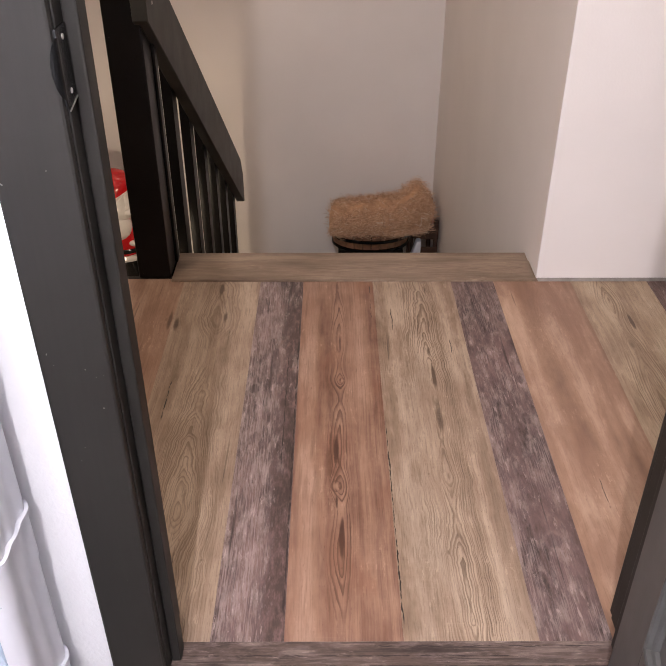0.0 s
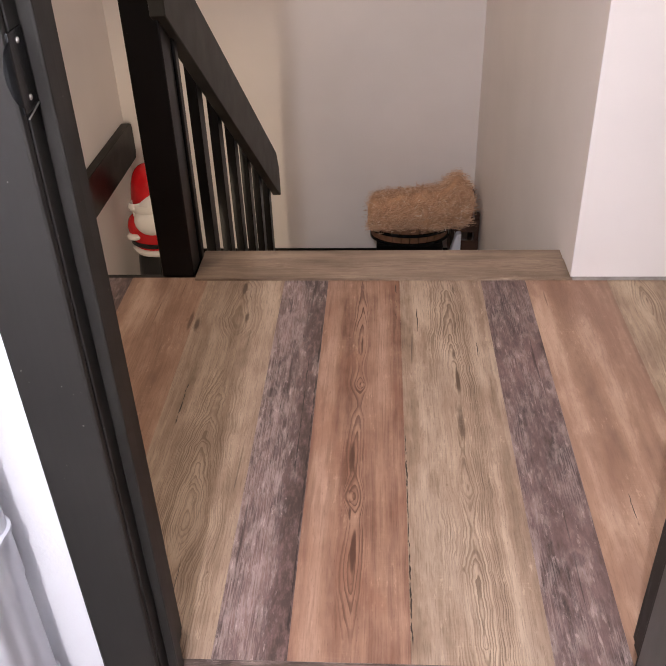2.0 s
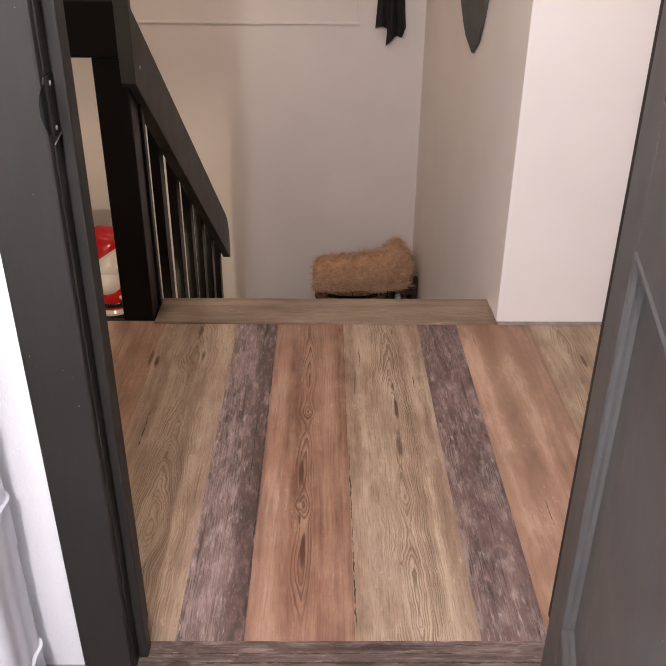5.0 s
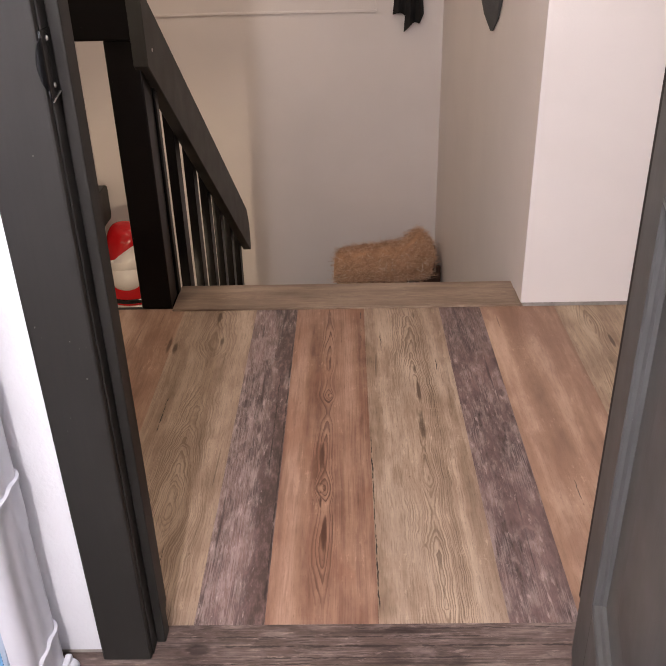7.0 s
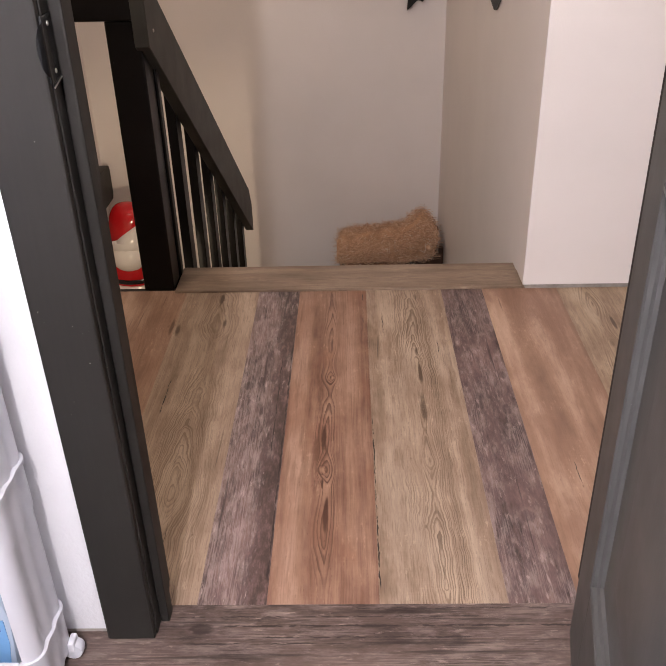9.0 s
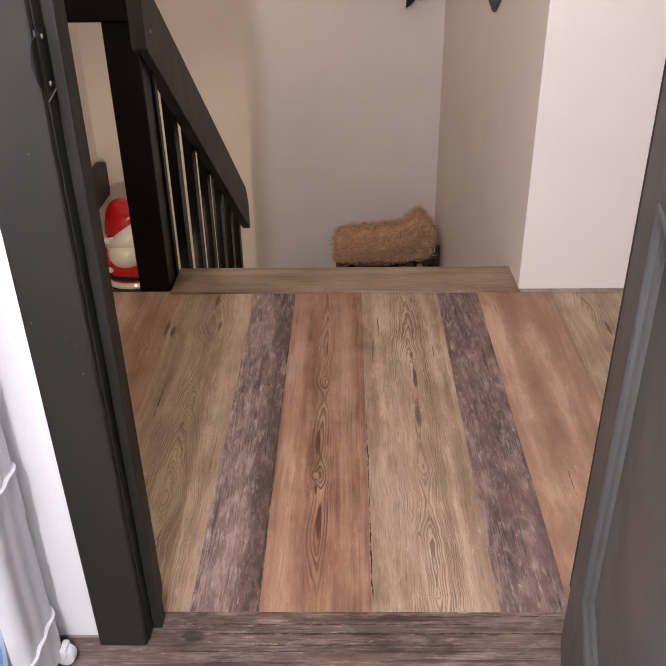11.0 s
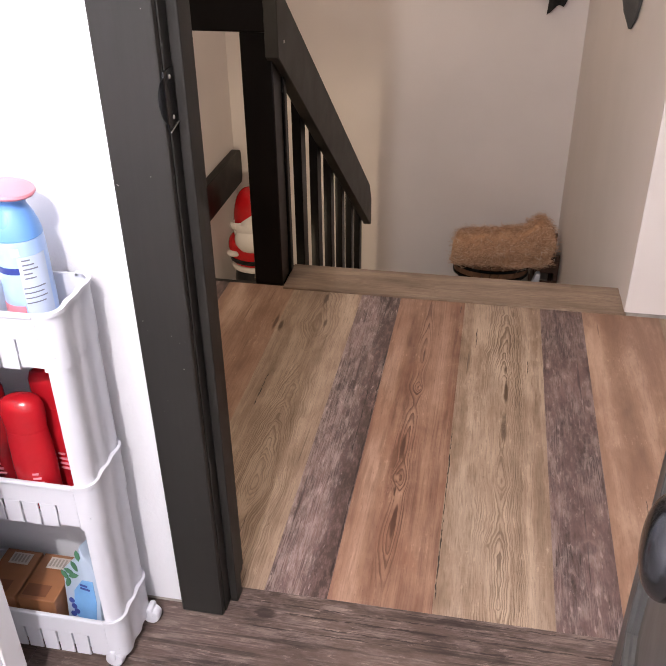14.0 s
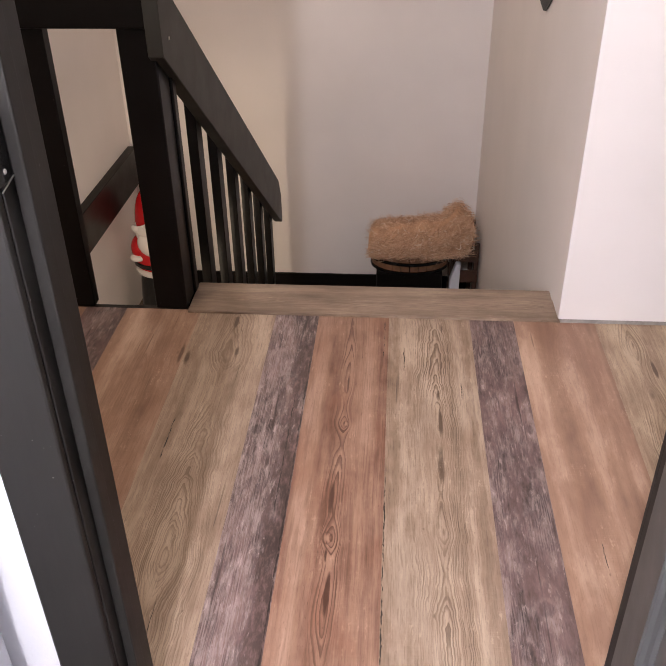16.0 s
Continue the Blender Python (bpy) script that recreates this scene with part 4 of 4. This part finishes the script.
for rim, bottom in ((0.712, 0.622), (0.412, 0.326), (0.111, 0.02)):
    tray = bmesh.new()
    box(tray, CX0 + 0.02, CX1 - 0.012, CY0 + 0.003, CY1 - 0.003, bottom + 0.02, bottom + 0.024)
    box(tray, CX0 + 0.02, CX1 - 0.03, CY1 - 0.004, CY1, bottom, rim)
    box(tray, CX0 + 0.02, CX1 - 0.0305, CY0, CY0 + 0.0035, rim - 0.04, rim)
    xs = CX1 - 0.063
    box(tray, xs, CX1 - 0.0305, CY0, CY0 + 0.0035, bottom + 0.006, rim - 0.04)
    while xs > CX0 + 0.05:
        box(tray, xs - 0.03, xs - 0.0035, CY0, CY0 + 0.0035, bottom, rim - 0.04, 0.0008, 1)
        xs -= 0.03
    box(tray, CX0 + 0.02, CX1 - 0.0305, CY0 - 0.004, CY0 + 0.004, rim - 0.005, rim + 0.002, 0.002)
    out = rounded_end(CX1 - 0.03, CX1, CY0, CY1, 0.026, 0.003)
    inn = rounded_end(CX1 - 0.03, CX1 - 0.004, CY0 + 0.004, CY1 - 0.004, 0.022, 0.003)
    shell(tray, out, inn, bottom, rim)
    lip_o = rounded_end(CX1 - 0.03, CX1 + 0.003, CY0 - 0.003, CY1 + 0.002, 0.028, 0.0015)
    shell(tray, lip_o, inn, rim - 0.004, rim + 0.002)
    box(tray, CX0, CX0 + 0.02, CY0, CY1, bottom, rim, 0.004)
    bmesh.ops.recalc_face_normals(tray, faces=tray.faces)
    part("tray", tray, white_plastic, cart)
for z0, z1 in ((0.1125, 0.328), (0.4135, 0.624)):
    bm = bmesh.new()
    out = rounded_end(CX1 - 0.026, CX1 - 0.002, CY0 + 0.001, CY1 - 0.002, 0.024, 0.0035)
    inn = rounded_end(CX1 - 0.026, CX1 - 0.006, CY0 + 0.0045, CY1 - 0.0055, 0.02, 0.0035)
    shell(bm, out, inn, z0, z1)
    bmesh.ops.recalc_face_normals(bm, faces=bm.faces)
    part("upright", bm, white_plastic, cart)
    part("upright", boxed(CX0 + 0.004, CX0 + 0.03, CY0 + 0.006, CY1 - 0.006, z0, z1, 0.006), white_plastic, cart)
for x, y in ((CX1 - 0.024, CY0 + 0.008), (CX1 + 0.004, CY1 - 0.02), (CX0 + 0.03, CY0 + 0.012), (CX0 + 0.03, CY1 - 0.02)):
    bm = bmesh.new()
    lathe(bm, [(0.004, -0.011), (0.015, -0.01), (0.0165, -0.005), (0.0165, 0.005), (0.015, 0.01), (0.004, 0.011)], 18)
    bmesh.ops.transform(bm, matrix=Matrix.Translation((x, y, 0.0175)) @ Matrix.Rotation(radians(90), 4, "X"), verts=bm.verts)
    w = part("wheel", bm, white_plastic, cart)
    part("fork", boxed(x - 0.006, x + 0.006, y - 0.013, y + 0.013, 0.018, 0.04, 0.004), white_plastic, cart)

# ---- things on the cart ----
spray_blue = plain("light blue plastic", (0.36, 0.52, 0.82), 0.3, vary=0.04)
spray_blue_deep = plain("sky blue plastic", (0.13, 0.3, 0.66), 0.28, vary=0.05)
pink = plain("pink plastic", (0.7, 0.24, 0.3), 0.35, vary=0.05)
label_pale = plain("pale blue label", (0.52, 0.6, 0.76), 0.4)
navy = plain("navy print", (0.03, 0.05, 0.25), 0.4)
label_white = plain("label white", (0.8, 0.82, 0.88), 0.4)
ink = plain("grey print", (0.15, 0.15, 0.2), 0.6)
red_plastic = plain("red plastic", (0.36, 0.008, 0.014), 0.22, vary=0.08)
red_dark = plain("deep red plastic", (0.2, 0.006, 0.01), 0.25, vary=0.08)
brown_card = plain("copper brown carton", (0.27, 0.115, 0.052), 0.5, vary=0.2)
carton_blue = plain("blue carton print", (0.17, 0.37, 0.66), 0.45, vary=0.2)
sticker_grey = plain("printed sticker", (0.5, 0.45, 0.42), 0.4, vary=0.15)
sticker_dark = plain("faded sticker print", (0.3, 0.26, 0.24), 0.5)
carton_dark = plain("dark copper print", (0.16, 0.06, 0.028), 0.45, vary=0.2)
pouch_white = plain("pale blue film", (0.42, 0.5, 0.62), 0.3, vary=0.05)
leaf_green = plain("green print", (0.06, 0.18, 0.1), 0.5, vary=0.3)

SX, SY, SZ = 0.0, 0.0, 0.0
spray = thing("spray_bottle", "blue air freshener bottle with a pink cap", "bottle", place=(-0.476, 0.766, 0.6462))
spray.scale = (1.0, 1.0, 0.95)
part("body", lathe(bmesh.new(), [(0.02, 0), (0.03, 0.002), (0.034, 0.01), (0.035, 0.05), (0.0345, 0.1), (0.0345, 0.13), (0.0335, 0.154)], 32, (SX, SY, SZ)), spray_blue, spray)
part("shoulder", lathe(bmesh.new(), [(0.0337, 0.1545), (0.0335, 0.159), (0.031, 0.171), (0.0265, 0.185), (0.0215, 0.195), (0.0195, 0.2), (0.0205, 0.206), (0.028, 0.213)], 32, (SX, SY, SZ)), spray_blue_deep, spray, "sky blue shoulder")
cap = lathe(bmesh.new(), [(0.0282, 0.2132), (0.033, 0.216), (0.0345, 0.219), (0.033, 0.2225), (0.02, 0.226), (0.004, 0.227)], 32, (SX, SY, SZ))
bmesh.ops.transform(cap, matrix=Matrix.Translation((0, 0, 0.2125)) @ Matrix.Rotation(radians(9), 4, "Y") @ Matrix.Translation((0, 0, -0.2105)), verts=cap.verts)
part("cap", cap, pink, spray, "pink cap")


def wrap(r, z0, z1, a0, a1, n=12, thick=0.0006):
    """A curved label on an upright bottle, centred on its axis."""
    bm = bmesh.new()
    rows = []
    for rr, z in ((r, z0), (r + thick, z0), (r + thick, z1), (r, z1)):
        rows.append([bm.verts.new((SX + rr * math.cos(radians(a0 + (a1 - a0) * i / n)), SY + rr * math.sin(radians(a0 + (a1 - a0) * i / n)), SZ + z)) for i in range(n + 1)])
    for k in range(4):
        a, b = rows[k], rows[(k + 1) % 4]
        for i in range(n):
            bm.faces.new((a[i], a[i + 1], b[i + 1], b[i]))
    bm.faces.new([r_[0] for r_ in rows]), bm.faces.new([r_[-1] for r_ in rows][::-1])
    bmesh.ops.recalc_face_normals(bm, faces=bm.faces)
    return bm


part("label", wrap(0.0352, 0.025, 0.132, -70, -5), label_pale, spray, "white printed label")
part("stripe", wrap(0.0353, 0.106, 0.116, -150, -70), navy, spray, "navy stripe")
part("badge", wrap(0.0355, 0.134, 0.146, -80, -62), label_pale, spray, "round pale badge")
part("band", wrap(0.0353, 0.03, 0.055, -140, -73), pink, spray, "pink flower print")
for k in range(5):
    part("print", wrap(0.0359, 0.126 - k * 0.007, 0.1278 - k * 0.007, -62, -62 + 18 + 7 * (k % 3), 6), ink, spray)
for k in range(4):
    part("print", wrap(0.0359, 0.083 - k * 0.008, 0.0845 - k * 0.008, -68, -20 - 6 * (k % 2), 8), ink, spray)

pk = thing("carton", "small pink and white carton beside the spray bottle", "carton")
part("box", boxed(-0.6, -0.514, 0.705, 0.79, 0.6462, 0.725, 0.002), label_white, pk)
part("mark", boxed(-0.545, -0.53, 0.7035, 0.7048, 0.7, 0.72, 0.0005), ink, pk, "dark printed mark")
part("panel", boxed(-0.598, -0.516, 0.7035, 0.7048, 0.65, 0.675, 0.0005), pink, pk, "pink printed band")


def shampoo(x, y, z, mat, turn, label):
    th = thing("shampoo_bottle", label, "bottle", "red bottles on the cart", (x, y, z))
    th.rotation_euler = (0, 0, radians(turn))
    bm = lathe(bmesh.new(), [(0.024, 0), (0.031, 0.003), (0.034, 0.012), (0.034, 0.09), (0.033, 0.13), (0.031, 0.155)], 28, squash=(1, 0.62))
    part("body", bm, mat, th)
    bm = lathe(bmesh.new(), [(0.031, 0.1555), (0.0335, 0.18), (0.033, 0.197), (0.029, 0.208), (0.019, 0.2145), (0.008, 0.217), (0.001, 0.2175)], 28, squash=(1, 0.62))
    part("cap", bm, mat, th)
    for k in range(4):
        bm = boxed(0.002, 0.02 - 0.003 * k, -0.0222, -0.0196, 0.05 + k * 0.009, 0.0525 + k * 0.009)
        part("print", bm, pink, th)
    return th


for x, y, mt, turn, wide, tall, text in ((-0.501, 0.7165, red_plastic, 10, 1.0, 0.95, "glossy red plastic shampoo bottle with rounded cap"),
                                         (-0.473, 0.764, red_plastic, -8, 1.2, 1.04, "broad glossy red plastic shampoo bottle with rounded cap"),
                                         (-0.578, 0.735, red_dark, 5, 1.1, 1.0, "deep red plastic shampoo bottle, half hidden")):
    sh = shampoo(x, y, 0.3502, mt, turn, text)
    sh.scale = (wide, 1.1, tall)

for x in (-0.67, -0.596):
    th = thing("carton", "copper brown soap carton with a white sticker", "carton", "brown cartons on the cart")
    part("box", boxed(x, x + 0.07, 0.705, 0.81, 0.0442, 0.123, 0.002), brown_card, th)
    part("sticker", boxed(x + 0.018, x + 0.056, 0.776, 0.802, 0.1232, 0.1238), sticker_grey, th)
    for k in range(5):
        part("print", boxed(x + 0.022 + k * 0.0065, x + 0.0255 + k * 0.0065, 0.78, 0.798, 0.124, 0.1244), sticker_dark, th)
    part("print", boxed(x + 0.01, x + 0.055, 0.7035, 0.7048, 0.09, 0.097), carton_dark, th)
    part("panel", boxed(x + 0.006, x + 0.05, 0.712, 0.738, 0.1232, 0.1236), carton_dark, th)

th = thing("pouch", "pale blue refill pouch with green leaf print leaning at the end", "pouch", place=(-0.484, 0.735, 0.0442))
th.rotation_euler = (radians(-7), 0, radians(-10))
bm = bmesh.new()
prism(bm, [(-0.036, 0.0), (0.036, 0.0), (0.037, 0.12), (0.024, 0.152), (0.012, 0.158), (0.004, 0.185), (-0.006, 0.158), (-0.036, 0.122)], "y", -0.016, 0.02, 0.004)
part("body", bm, pouch_white, th)
bm = bmesh.new()
prism(bm, [(-0.02, 0.03), (0.024, 0.012), (0.03, 0.07), (0.026, 0.115), (0.004, 0.112), (-0.014, 0.085)], "y", -0.0172, -0.0162)
part("panel", bm, carton_blue, th, "blue printed field")
for k, (dx, z, turn) in enumerate(((-0.03, 0.115, 50), (-0.02, 0.125, 20), (-0.024, 0.1, 110), (-0.008, 0.14, 60), (0.001, 0.165, 80), (-0.012, 0.118, -20))):
    bm = bmesh.new()
    prism(bm, [(-0.011, 0.0), (-0.004, 0.005), (0.005, 0.0045), (0.012, 0.0), (0.005, -0.0045), (-0.004, -0.005)], "y", -0.0186, -0.0176)
    bmesh.ops.transform(bm, matrix=Matrix.Translation((dx, 0, z)) @ Matrix.Rotation(radians(turn), 4, "Y"), verts=bm.verts)
    part("leaf_print", bm, leaf_green, th)
for dx, z in ((-0.022, 0.06), (-0.018, 0.048), (-0.013, 0.038), (-0.021, 0.03)):
    bm = lathe(bmesh.new(), [(0.006, 0.0), (0.0055, 0.0007), (0.002, 0.001)], 12)
    bmesh.ops.transform(bm, matrix=Matrix.Translation((dx, -0.0174, z)) @ Matrix.Rotation(radians(90), 4, "X"), verts=bm.verts)
    part("berry_print", bm, navy, th)
for z, w in ((0.1, 0.014), (0.093, 0.019)):
    part("print", boxed(0.0, w, -0.0184, -0.0174, z, z + 0.0035), navy, th)

# ---- floors, plank by plank ----
floor = structure("floor", boxed(LEFT_X, 2.1, 0.9, 2.135, -0.2, -0.006), subfloor_mat, "landing floor of mixed brown, orange and grey wood-look planks", "floor")
structure("landing_edge", boxed(LEFT_X, -0.46, 2.1355, 2.155, -0.2, -0.001, 0.002), rail_black, "black painted edge of the landing under the railing", "trim")
HALL = ((-1.4, -1.21, pine_b), (-1.21, -0.99, oak_b), (-0.99, -0.775, pine_c), (-0.775, -0.653, grey_wood), (-0.653, -0.432, pine_b), (-0.432, -0.21, oak_b),
        (-0.21, -0.0865, grey_wood_pale), (-0.0865, 0.114, pine), (0.114, 0.341, oak_a), (0.341, 0.464, grey_wood), (0.464, 0.688, pine_c), (0.688, 0.91, oak_c),
        (0.91, 1.03, grey_wood), (1.03, 1.245, pine_b), (1.245, 1.46, oak_b), (1.46, 1.58, grey_wood), (1.58, 1.795, pine_b), (1.795, 2.1, oak_b))
for x0, x1, mt in HALL:
    y1 = 2.135 if x0 < -0.47 else LAND_Y + 0.002
    bm = boxed(x0 + 0.00005, x1 - 0.00005, 0.9, y1, -0.006, 0.0, 0.0003, 1)
    part("plank", bm, mt, floor)
bath = structure("floor_bathroom", boxed(-1.17, 1.3, -1.7, 0.9, -0.2, -0.006), subfloor_mat, "grey-brown weathered wood-look plank floor of the bathroom", "floor")
y = 0.9
row = 0
while y > -1.7:
    cuts = [-1.17, -0.95 + 0.37 * (row % 3), 0.62 + 0.2 * (row % 2), 1.3]
    for a, b in zip(cuts, cuts[1:]):
        part("plank", boxed(a + 0.0003, b - 0.0003, max(y - 0.195, -1.7) + 0.0003, y - 0.0003, -0.006, 0.001, 0.0008, 1), grey_wood_x if row else grey_wood_sill, bath)
    y -= 0.195
    row += 1
